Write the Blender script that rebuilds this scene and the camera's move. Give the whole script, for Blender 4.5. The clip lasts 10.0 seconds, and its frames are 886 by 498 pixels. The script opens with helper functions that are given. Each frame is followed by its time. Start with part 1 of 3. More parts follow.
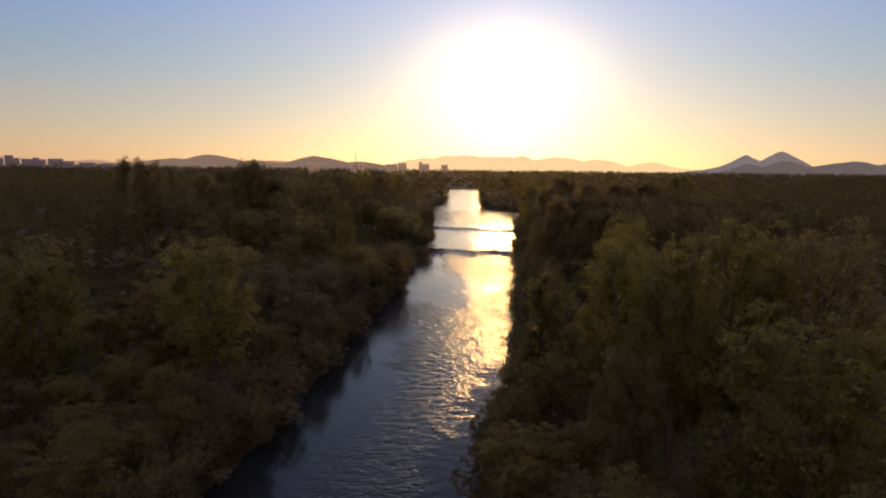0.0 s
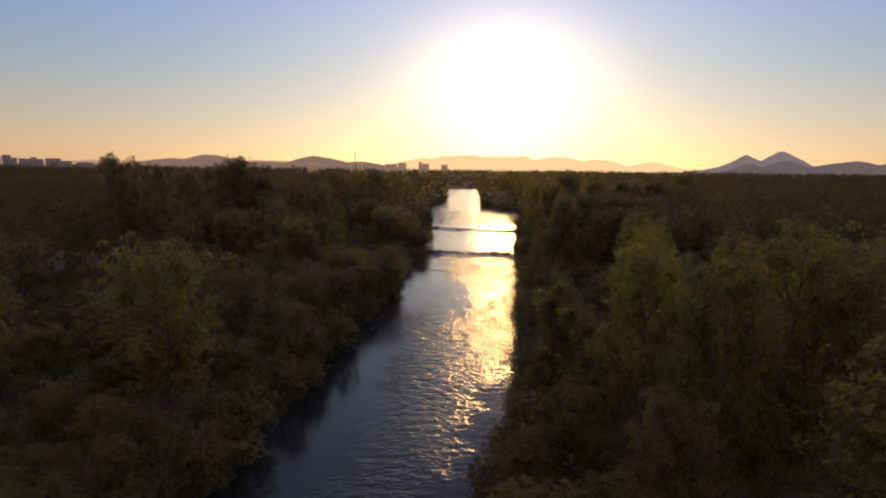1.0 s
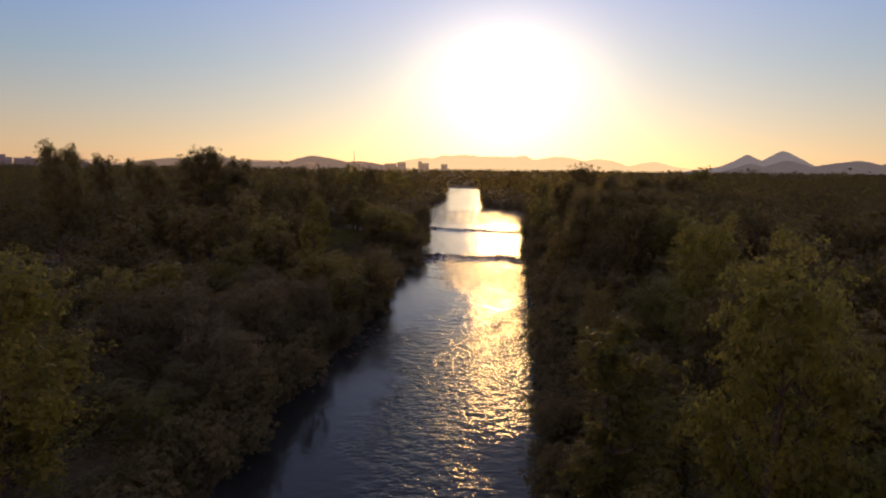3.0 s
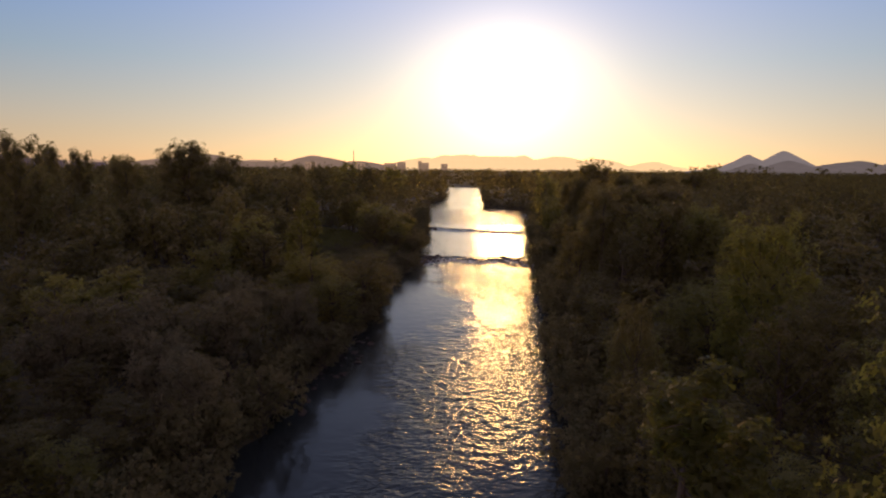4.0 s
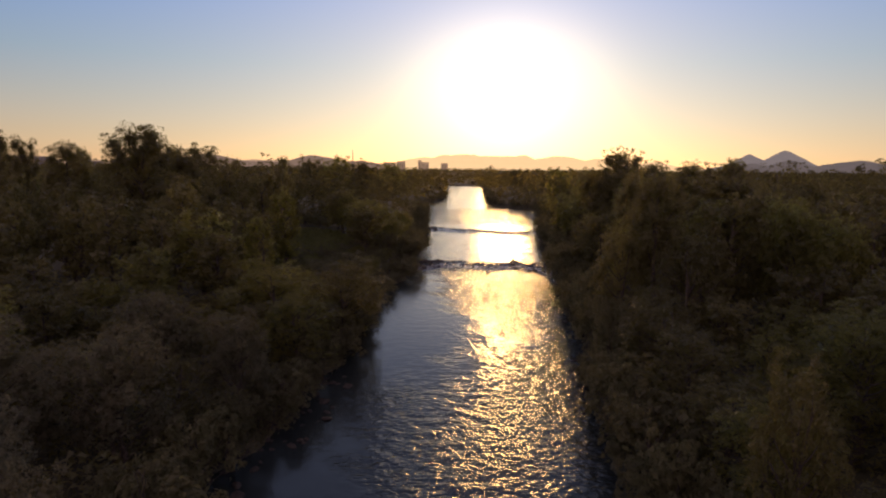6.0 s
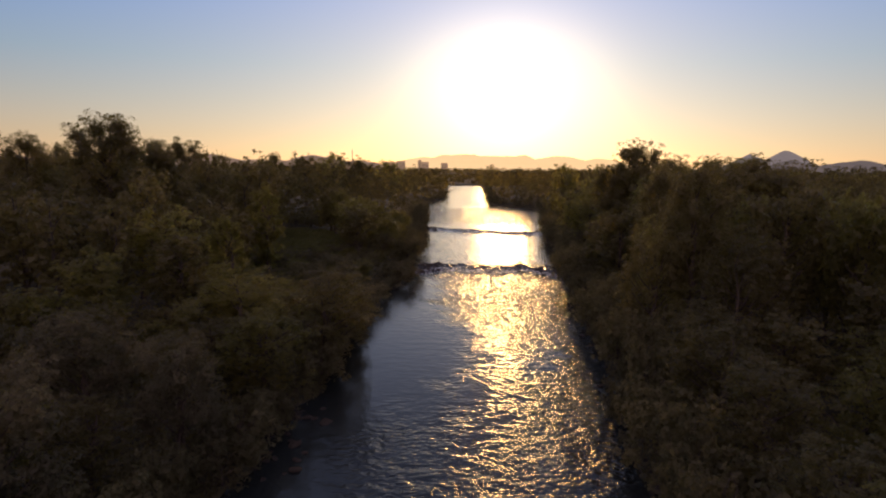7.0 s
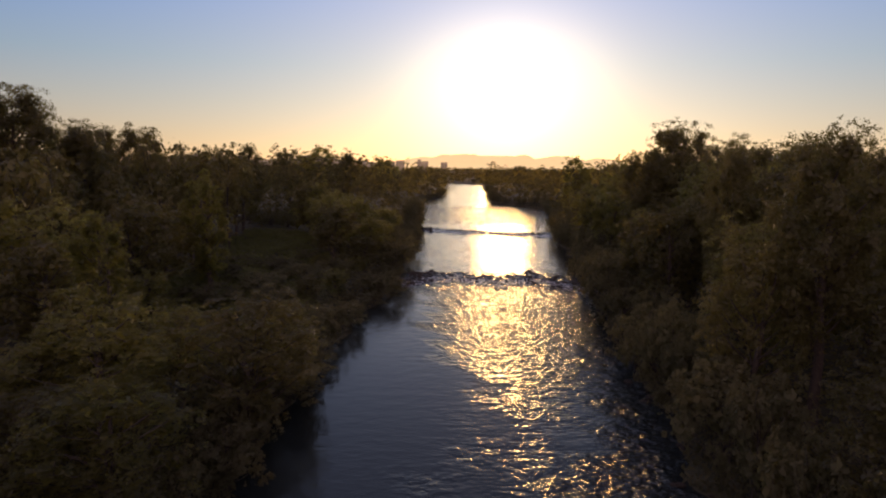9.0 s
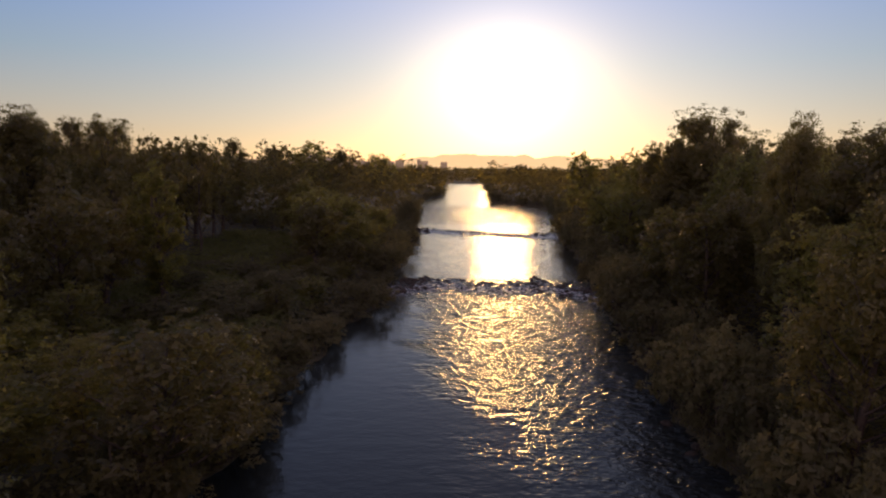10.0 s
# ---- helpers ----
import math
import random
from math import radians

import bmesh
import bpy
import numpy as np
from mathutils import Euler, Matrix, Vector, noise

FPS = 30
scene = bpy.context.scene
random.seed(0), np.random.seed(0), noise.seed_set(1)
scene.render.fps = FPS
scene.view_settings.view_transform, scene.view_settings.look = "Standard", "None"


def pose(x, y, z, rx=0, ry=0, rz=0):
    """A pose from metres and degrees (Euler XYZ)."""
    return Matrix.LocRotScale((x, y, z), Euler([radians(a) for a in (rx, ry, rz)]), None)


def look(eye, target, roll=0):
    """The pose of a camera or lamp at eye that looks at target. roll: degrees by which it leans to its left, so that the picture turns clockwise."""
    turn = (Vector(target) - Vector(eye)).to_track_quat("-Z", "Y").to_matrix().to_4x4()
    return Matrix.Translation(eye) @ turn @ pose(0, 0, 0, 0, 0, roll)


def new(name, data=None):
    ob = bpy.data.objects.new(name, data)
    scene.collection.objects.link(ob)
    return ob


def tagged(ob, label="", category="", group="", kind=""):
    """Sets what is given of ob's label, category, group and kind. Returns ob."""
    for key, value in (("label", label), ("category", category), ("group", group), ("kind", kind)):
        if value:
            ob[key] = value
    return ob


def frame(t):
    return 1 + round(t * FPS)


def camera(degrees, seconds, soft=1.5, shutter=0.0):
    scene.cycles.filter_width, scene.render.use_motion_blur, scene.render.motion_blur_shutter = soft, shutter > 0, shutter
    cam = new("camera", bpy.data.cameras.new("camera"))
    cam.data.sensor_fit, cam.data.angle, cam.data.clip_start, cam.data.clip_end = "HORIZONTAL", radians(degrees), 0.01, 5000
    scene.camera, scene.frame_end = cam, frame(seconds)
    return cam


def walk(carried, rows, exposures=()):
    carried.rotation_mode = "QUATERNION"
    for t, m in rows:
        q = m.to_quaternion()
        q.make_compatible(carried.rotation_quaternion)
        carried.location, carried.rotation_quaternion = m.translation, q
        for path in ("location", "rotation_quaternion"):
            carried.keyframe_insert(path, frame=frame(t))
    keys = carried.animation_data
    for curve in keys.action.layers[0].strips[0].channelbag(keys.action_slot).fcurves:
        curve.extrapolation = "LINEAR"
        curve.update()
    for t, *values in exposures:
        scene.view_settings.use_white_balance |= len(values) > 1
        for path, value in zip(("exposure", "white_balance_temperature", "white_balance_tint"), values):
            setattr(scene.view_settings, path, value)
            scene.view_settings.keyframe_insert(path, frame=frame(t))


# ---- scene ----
# ---- camera and its walk ----
cam = camera(74.0, 10.0, soft=2.1)
PATH = [
    (0.0, 0.00, -2.323, 22.863),
    (0.5, 0.27, 1.672, 22.531),
    (1.0, 0.50, 5.725, 22.181),
    (1.5, 0.71, 9.831, 21.813),
    (2.0, 0.89, 13.986, 21.429),
    (2.5, 1.00, 18.186, 21.032),
    (4.0, 0.90, 31.013, 19.778),
    (4.5, 0.80, 35.353, 19.346),
    (5.0, 0.73, 39.718, 18.909),
    (5.5, 0.69, 44.105, 18.471),
    (7.0, 0.78, 57.362, 17.163),
    (7.5, 0.93, 61.801, 16.736),
    (8.0, 1.12, 66.245, 16.316),
    (8.5, 1.36, 70.690, 15.906),
    (9.0, 1.66, 75.134, 15.507),
    (9.5, 1.99, 79.573, 15.121),
    (10.0, 2.30, 84.003, 14.751),
]
ROLL = 0.7
walk(cam, [(t, look((x, y, z), (x + 0.00504, y + 1.0, z - 0.1382), ROLL)) for t, x, y, z in PATH],
     exposures=[(0.0, 0.04, 6850, 15.0), (10.0, 0.04, 6850, 15.0)])

# ---- world and sun ----
SUN_AZ, SUN_EL = 6.1, 7.4          # degrees right of +y, above the horizon
SUN_DIR = Vector((math.sin(radians(SUN_AZ)) * math.cos(radians(SUN_EL)),
                  math.cos(radians(SUN_AZ)) * math.cos(radians(SUN_EL)),
                  math.sin(radians(SUN_EL))))


def build_world():
    w = bpy.data.worlds.new("evening_sky")
    scene.world = w
    w.use_nodes = True
    nt = w.node_tree
    nt.nodes.clear()
    N, L = nt.nodes.new, nt.links.new
    out = N("ShaderNodeOutputWorld")
    sky = N("ShaderNodeTexSky")
    sky.sky_type = "NISHITA"
    sky.sun_disc = False
    sky.sun_elevation = radians(SUN_EL)
    sky.sun_rotation = radians(SUN_AZ)
    sky.air_density, sky.dust_density, sky.ozone_density = 1.0, 0.4, 2.5
    bg = N("ShaderNodeBackground")
    bg.inputs[1].default_value = 0.05
    L(sky.outputs[0], bg.inputs[0])
    # sunlit haze: an aureole round the sun and a pale band over the horizon
    tc = N("ShaderNodeTexCoord")

    def angle_from(direction):
        dot = N("ShaderNodeVectorMath"); dot.operation = "DOT_PRODUCT"
        dot.inputs[1].default_value = direction
        L(tc.outputs["Generated"], dot.inputs[0])
        acos = N("ShaderNodeMath"); acos.operation = "ARCCOSINE"
        L(dot.outputs["Value"], acos.inputs[0])
        return acos

    from_sun = angle_from(SUN_DIR)
    from_fill = angle_from(Vector((-SUN_DIR.x, -SUN_DIR.y, 0.25)).normalized())
    # the glow is wider than high: climbing away from the sun counts for more than going along the horizon
    side = Vector((math.cos(radians(SUN_AZ)), -math.sin(radians(SUN_AZ)), 0.0))
    across = N("ShaderNodeVectorMath"); across.operation = "DOT_PRODUCT"
    across.inputs[1].default_value = side
    L(tc.outputs["Generated"], across.inputs[0])

    def flattened(squash):
        """Angle from the sun with the part across the sky counted squash times less."""
        sq = N("ShaderNodeMath"); sq.operation = "MULTIPLY"
        L(across.outputs["Value"], sq.inputs[0]); L(across.outputs["Value"], sq.inputs[1])
        a2 = N("ShaderNodeMath"); a2.operation = "MULTIPLY"
        L(from_sun.outputs[0], a2.inputs[0]); L(from_sun.outputs[0], a2.inputs[1])
        m = N("ShaderNodeMath"); m.operation = "MULTIPLY_ADD"; m.inputs[1].default_value = squash * squash - 1
        L(sq.outputs[0], m.inputs[0]); L(a2.outputs[0], m.inputs[2])
        top = N("ShaderNodeMath"); top.operation = "MAXIMUM"; top.inputs[1].default_value = 1e-6
        L(m.outputs[0], top.inputs[0])
        r = N("ShaderNodeMath"); r.operation = "SQRT"
        L(top.outputs[0], r.inputs[0])
        return r

    def lobe(acos, width, power, strength):
        a = N("ShaderNodeMath"); a.operation = "DIVIDE"; a.inputs[1].default_value = radians(width)
        L(acos.outputs[0], a.inputs[0])
        b = N("ShaderNodeMath"); b.operation = "POWER"; b.inputs[1].default_value = power
        L(a.outputs[0], b.inputs[0])
        c = N("ShaderNodeMath"); c.operation = "MULTIPLY"; c.inputs[1].default_value = -1.0
        L(b.outputs[0], c.inputs[0])
        d = N("ShaderNodeMath"); d.operation = "EXPONENT"
        L(c.outputs[0], d.inputs[0])
        e = N("ShaderNodeMath"); e.operation = "MULTIPLY"; e.inputs[1].default_value = strength
        L(d.outputs[0], e.inputs[0])
        return e

    def add(shader, colour, value):
        g = N("ShaderNodeBackground"); g.inputs[0].default_value = (*colour, 1)
        L(value.outputs[0], g.inputs[1])
        s = N("ShaderNodeAddShader")
        L(shader.outputs[0], s.inputs[0]); L(g.outputs[0], s.inputs[1])
        return s

    # evening air: peach at the horizon, through pale grey to blue overhead
    sep = N("ShaderNodeSeparateXYZ")
    L(tc.outputs["Generated"], sep.inputs[0])
    r = N("ShaderNodeValToRGB")
    while len(r.color_ramp.elements) < len(AIR):
        r.color_ramp.elements.new(0.5)
    for e, (p, c) in zip(r.color_ramp.elements, AIR):
        e.position, e.color = p, (*c, 1)
    L(sep.outputs["Z"], r.inputs[0])
    air = N("ShaderNodeBackground")
    L(r.outputs[0], air.inputs[0])
    sh = N("ShaderNodeAddShader")
    L(bg.outputs[0], sh.inputs[0]); L(air.outputs[0], sh.inputs[1])
    for colour, width, power, strength, squash in AUREOLE:
        sh = add(sh, colour, lobe(flattened(squash), width, power, strength))
    # an unseen rosy fill glow opposite the sun, added to brighten the shaded foliage
    sh = add(sh, DUSK_FILL[0], lobe(from_fill, *DUSK_FILL[1:]))
    L(sh.outputs[0], out.inputs[0])


AIR = ((0.0, (0.35, 0.19, 0.12)), (0.05, (0.26, 0.165, 0.125)), (0.10, (0.18, 0.165, 0.17)), (0.16, (0.095, 0.16, 0.24)),
       (0.25, (0.038, 0.14, 0.365)), (0.5, (0.08, 0.13, 0.29)), (1.0, (0.16, 0.19, 0.32)))
AUREOLE = (((1.0, 0.80, 0.52), 2.6, 2.0, 4.0, 0.95), ((1.0, 0.85, 0.64), 6.4, 2.8, 0.46, 0.76), ((1.0, 0.74, 0.47), 21.0, 1.5, 0.33, 0.62))
DUSK_FILL = ((1.0, 0.50, 0.39), 68.0, 2.0, 0.9)
build_world()
sun_data = bpy.data.lights.new("sun", "SUN")
sun_data.energy, sun_data.angle, sun_data.color = 0.40, radians(4.5), (1.0, 0.55, 0.17)
sun = new("sun", sun_data)
sun.matrix_world = look(SUN_DIR * 3000, (0, 0, 0))


# ---- materials ----
def material(name):
    m = bpy.data.materials.new(name)
    m.use_nodes = True
    nt = m.node_tree
    return m, nt.nodes.new, nt.links.new, nt.nodes["Principled BSDF"], nt.nodes["Material Output"]


def ramp(N, stops):
    r = N("ShaderNodeValToRGB")
    while len(r.color_ramp.elements) < len(stops):
        r.color_ramp.elements.new(0.5)
    for e, (p, c) in zip(r.color_ramp.elements, stops):
        e.position, e.color = p, (*c, 1)
    return r


def leaf_material(name, dark, mid, light, through_colour, share, rough=0.7, gloss=0.08, ahead=0.13):
    m, N, L, bsdf, out = material(name)
    geo, info = N("ShaderNodeNewGeometry"), N("ShaderNodeObjectInfo")
    mix = N("ShaderNodeMath"); mix.operation = "MULTIPLY_ADD"
    mix.inputs[1].default_value = 0.32
    L(geo.outputs["Random Per Island"], mix.inputs[0])
    half = N("ShaderNodeMath"); half.operation = "MULTIPLY"; half.inputs[1].default_value = 0.68
    L(info.outputs["Random"], half.inputs[0]); L(half.outputs[0], mix.inputs[2])
    r = ramp(N, ((0.1, dark), (0.5, mid), (0.95, light)))
    L(mix.outputs[0], r.inputs[0]); L(r.outputs[0], bsdf.inputs["Base Color"])
    bsdf.inputs["Roughness"].default_value = rough
    bsdf.inputs["Specular IOR Level"].default_value = gloss
    tr = N("ShaderNodeBsdfTranslucent")
    tint = N("ShaderNodeMix"); tint.data_type = "RGBA"; tint.blend_type = "MULTIPLY"
    tint.inputs[0].default_value = 0.55
    tint.inputs[6].default_value = (*(1.9 * c for c in through_colour), 1)
    k = ramp(N, ((0.0, (0.35, 0.35, 0.3)), (1.0, (1.0, 1.0, 1.0))))
    L(mix.outputs[0], k.inputs[0]); L(k.outputs[0], tint.inputs[7])
    L(tint.outputs[2], tr.inputs[0])
    ms = N("ShaderNodeMixShader"); ms.inputs[0].default_value = share
    L(bsdf.outputs[0], ms.inputs[1]); L(tr.outputs[0], ms.inputs[2])
    # part of the light goes on through the thin leaf, little turned: foliage towards the sun glows
    fw = N("ShaderNodeBsdfRefraction")
    fw.inputs["Color"].default_value = (*(min(1.0, 3.0 * c) for c in through_colour), 1)
    fw.inputs["Roughness"].default_value, fw.inputs["IOR"].default_value = 0.9, 1.25
    ma = N("ShaderNodeMixShader"); ma.inputs[0].default_value = ahead
    L(ms.outputs[0], ma.inputs[1]); L(fw.outputs[0], ma.inputs[2])
    L(ma.outputs[0], out.inputs[0])
    return m


LEAF = leaf_material("broad_leaf", (0.039, 0.039, 0.019), (0.063, 0.063, 0.029), (0.099, 0.098, 0.041), (0.17, 0.14, 0.036), 0.44, 0.45, 0.32)
# lit copy of the broad leaf: sunlight put in as a stronger see-through colour
SUNLIT_LEAF = leaf_material("sunlit_leaf", (0.025, 0.030, 0.012), (0.040, 0.045, 0.017), (0.064, 0.070, 0.024), (0.26, 0.24, 0.05), 0.42, 0.5, 0.2)
# milder lit copy of the broad leaf, painted for crowns touched by the sun
HALF_LIT_LEAF = leaf_material("half_lit_leaf", (0.039, 0.043, 0.019), (0.061, 0.066, 0.028), (0.094, 0.099, 0.039), (0.25, 0.225, 0.05), 0.5, 0.45, 0.32)
WILLOW = leaf_material("willow_leaf", (0.058, 0.058, 0.037), (0.083, 0.083, 0.048), (0.121, 0.120, 0.065), (0.15, 0.135, 0.06), 0.42)
FAR_LEAF = leaf_material("distant_leaf", (0.026, 0.028, 0.015), (0.039, 0.040, 0.021), (0.055, 0.057, 0.028), (0.12, 0.10, 0.03), 0.4, 0.6, 0.12, 0.22)
SILVER_WILLOW = leaf_material("silver_willow_leaf", (0.058, 0.057, 0.040), (0.082, 0.080, 0.056), (0.118, 0.115, 0.078), (0.20, 0.18, 0.10), 0.42)
MEADOW = leaf_material("meadow_leaf", (0.045, 0.055, 0.022), (0.062, 0.075, 0.028), (0.085, 0.10, 0.035), (0.20, 0.19, 0.05), 0.35)
GRASS = leaf_material("grass_blade", (0.07, 0.075, 0.03), (0.12, 0.12, 0.05), (0.18, 0.17, 0.08), (0.2, 0.18, 0.06), 0.3)


def bark_material():
    m, N, L, bsdf, out = material("bark")
    tc, n = N("ShaderNodeTexCoord"), N("ShaderNodeTexNoise")
    mp = N("ShaderNodeMapping"); mp.inputs["Scale"].default_value = (6, 6, 1.2)
    L(tc.outputs["Object"], mp.inputs[0]); L(mp.outputs[0], n.inputs[0])
    n.inputs["Scale"].default_value, n.inputs["Detail"].default_value = 3.0, 6.0
    r = ramp(N, ((0.3, (0.03, 0.024, 0.018)), (0.7, (0.10, 0.082, 0.065))))
    L(n.outputs[0], r.inputs[0]); L(r.outputs[0], bsdf.inputs["Base Color"])
    b = N("ShaderNodeBump"); b.inputs["Strength"].default_value = 0.8; b.inputs["Distance"].default_value = 0.05
    L(n.outputs[0], b.inputs["Height"]); L(b.outputs[0], bsdf.inputs["Normal"])
    bsdf.inputs["Roughness"].default_value = 0.9
    return m


BARK = bark_material()


def ground_material():
    m, N, L, bsdf, out = material("earth_and_grass")
    tc = N("ShaderNodeTexCoord")
    big, fine = N("ShaderNodeTexNoise"), N("ShaderNodeTexNoise")
    for n, s, d in ((big, 0.06, 5.0), (fine, 1.7, 8.0)):
        n.inputs["Scale"].default_value, n.inputs["Detail"].default_value = s, d
        L(tc.outputs["Object"], n.inputs[0])
    r = ramp(N, ((0.35, (0.030, 0.028, 0.013)), (0.5, (0.048, 0.046, 0.020)), (0.68, (0.085, 0.075, 0.038))))
    add = N("ShaderNodeMath"); add.operation = "MULTIPLY_ADD"; add.inputs[1].default_value = 0.4
    L(fine.outputs[0], add.inputs[0])
    sc = N("ShaderNodeMath"); sc.operation = "MULTIPLY"; sc.inputs[1].default_value = 0.6
    L(big.outputs[0], sc.inputs[0]); L(sc.outputs[0], add.inputs[2])
    L(add.outputs[0], r.inputs[0]); L(r.outputs[0], bsdf.inputs["Base Color"])
    b = N("ShaderNodeBump"); b.inputs["Strength"].default_value = 0.7; b.inputs["Distance"].default_value = 0.25
    L(fine.outputs[0], b.inputs["Height"]); L(b.outputs[0], bsdf.inputs["Normal"])
    bsdf.inputs["Roughness"].default_value = 0.95
    return m


GROUND = ground_material()


def rock_material():
    m, N, L, bsdf, out = material("wet_rock")
    tc, n = N("ShaderNodeTexCoord"), N("ShaderNodeTexNoise")
    L(tc.outputs["Object"], n.inputs[0])
    n.inputs["Scale"].default_value, n.inputs["Detail"].default_value = 2.5, 9.0
    r = ramp(N, ((0.3, (0.018, 0.016, 0.014)), (0.7, (0.055, 0.05, 0.043))))
    L(n.outputs[0], r.inputs[0]); L(r.outputs[0], bsdf.inputs["Base Color"])
    b = N("ShaderNodeBump"); b.inputs["Strength"].default_value = 0.6; b.inputs["Distance"].default_value = 0.08
    L(n.outputs[0], b.inputs["Height"]); L(b.outputs[0], bsdf.inputs["Normal"])
    bsdf.inputs["Roughness"].default_value = 0.85
    bsdf.inputs["Specular IOR Level"].default_value = 0.05
    return m


ROCK = rock_material()


def water_material():
    m, N, L, bsdf, out = material("river_water")
    tc = N("ShaderNodeTexCoord")
    at = N("ShaderNodeAttribute"); at.attribute_name = "chop"
    foam = N("ShaderNodeAttribute"); foam.attribute_name = "foam"
    mp = N("ShaderNodeMapping"); mp.inputs["Scale"].default_value = (0.92, 1.35, 1.0)
    L(tc.outputs["Object"], mp.inputs[0])
    n1, n2 = N("ShaderNodeTexNoise"), N("ShaderNodeTexNoise")
    for n, s, d in ((n1, 2.4, 2.4), (n2, 0.85, 1.5)):
        n.inputs["Scale"].default_value, n.inputs["Detail"].default_value = s, d
        L(mp.outputs[0], n.inputs[0])
    sm = N("ShaderNodeMath"); sm.operation = "MULTIPLY_ADD"; sm.inputs[1].default_value = 1.6
    L(n2.outputs[0], sm.inputs[0]); L(n1.outputs[0], sm.inputs[2])
    b = N("ShaderNodeBump"); b.inputs["Distance"].default_value = 0.21
    L(at.outputs["Fac"], b.inputs["Strength"]); L(sm.outputs[0], b.inputs["Height"])
    L(b.outputs[0], bsdf.inputs["Normal"])
    # broken white water where the river drops over the sills
    fn = N("ShaderNodeTexNoise"); fn.inputs["Scale"].default_value, fn.inputs["Detail"].default_value = 3.0, 6.0
    L(tc.outputs["Object"], fn.inputs[0])
    ff = N("ShaderNodeMath"); ff.operation = "MULTIPLY"
    fr = ramp(N, ((0.45, (0, 0, 0)), (0.6, (1, 1, 1))))
    L(fn.outputs[0], fr.inputs[0])
    L(fr.outputs[0], ff.inputs[0]); L(foam.outputs["Fac"], ff.inputs[1])
    col = N("ShaderNodeMix"); col.data_type = "RGBA"
    L(ff.outputs[0], col.inputs[0])
    col.inputs[6].default_value = (0.012, 0.017, 0.018, 1)
    col.inputs[7].default_value = (0.6, 0.6, 0.6, 1)
    L(col.outputs[2], bsdf.inputs["Base Color"])
    ro = N("ShaderNodeMath"); ro.operation = "MULTIPLY_ADD"; ro.inputs[1].default_value = 0.5; ro.inputs[2].default_value = 0.13
    L(ff.outputs[0], ro.inputs[0]); L(ro.outputs[0], bsdf.inputs["Roughness"])
    bsdf.inputs["IOR"].default_value = 1.333
    return m


WATER = water_material()


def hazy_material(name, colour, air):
    """Distant land: its own dark green, plus emission painted in for the lit air in front of it."""
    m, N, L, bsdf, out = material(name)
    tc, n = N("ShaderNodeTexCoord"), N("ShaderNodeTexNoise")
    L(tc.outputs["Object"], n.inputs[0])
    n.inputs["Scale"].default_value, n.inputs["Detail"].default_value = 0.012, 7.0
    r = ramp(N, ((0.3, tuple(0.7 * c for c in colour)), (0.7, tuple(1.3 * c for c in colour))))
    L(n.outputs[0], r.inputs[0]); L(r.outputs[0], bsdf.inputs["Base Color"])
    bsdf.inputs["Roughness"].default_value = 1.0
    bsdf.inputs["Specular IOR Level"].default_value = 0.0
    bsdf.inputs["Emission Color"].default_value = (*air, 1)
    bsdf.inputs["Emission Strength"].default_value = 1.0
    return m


# ---- river plan ----
LEFT_Y = (-200, 0, 36, 55, 63, 78, 83, 89, 98, 112, 124, 134, 140, 146, 160, 180, 215, 235, 262, 290, 300, 318, 332, 360, 390, 424, 500, 550, 600, 640, 900)
LEFT_X = (-65, -24, -16, -14.4, -13.4, -13, -11.8, -10.3, -9.3, -8.6, -8.2, -7.4, -6.1, -4.7, -4, -4.6, -3.6, -5.8, -5.2, -7.4, -8.2, -9.8, -5.5, 0.4, 2.4, 4, 6.2, 8, 8, -10, -250)
RIGHT_Y = (-200, 0, 36, 54, 61, 71, 80, 87, 94, 100, 115, 126, 138, 154, 162, 190, 217, 236, 250, 268, 281, 292, 302, 312, 320, 345, 385, 424, 490, 530, 560, 600, 640, 900)
RIGHT_X = (-35, -2, 3.4, 7.0, 9.2, 10.6, 11.6, 12.8, 13.2, 15.0, 17.2, 18.0, 19.6, 22.2, 23.8, 26.0, 29.4, 34.0, 36.0, 39.4, 41.0, 39.0, 33.5, 26.0, 23.0, 25.2, 27.6, 29.4, 31.0, 35.0, 36, 36, 30, -200)


def smooth_interp(y, ys, xs):
    y = np.asarray(y, float)
    return sum(np.interp(y + d, ys, xs) * w for d, w in ((-8, .15), (-4, .2), (0, .3), (4, .2), (8, .15)))


def left_bank(y):
    y = np.asarray(y, float)
    return smooth_interp(y, LEFT_Y, LEFT_X) + 0.5 * np.sin(y * 0.45) + 0.35 * np.sin(y * 1.13 + 1)


def right_bank(y):
    y = np.asarray(y, float)
    return smooth_interp(y, RIGHT_Y, RIGHT_X) + 0.5 * np.sin(y * 0.51 + 2) + 0.35 * np.sin(y * 1.27)


def step(a, b, x):
    t = np.clip((x - a) / (b - a), 0, 1)
    return t * t * (3 - 2 * t)


def sill_1(x):
    """The y of the lower sill at x."""
    return 157.5 + 1.2 * np.sin(x * 0.5) + 0.6 * np.sin(x * 1.7 + 1) - 4.5 * step(14, 21, x)


def sill_2(x):
    return 216.5 - 0.3 * (x + 2.5) + 0.8 * np.sin(x * 0.45 + 2) + 0.4 * np.sin(x * 1.5)


DROP = 0.5


def water_level(x, y):
    return DROP * step(-5.5, 0.8, y - sill_1(x)) + DROP * step(-5.0, 0.8, y - sill_2(x))


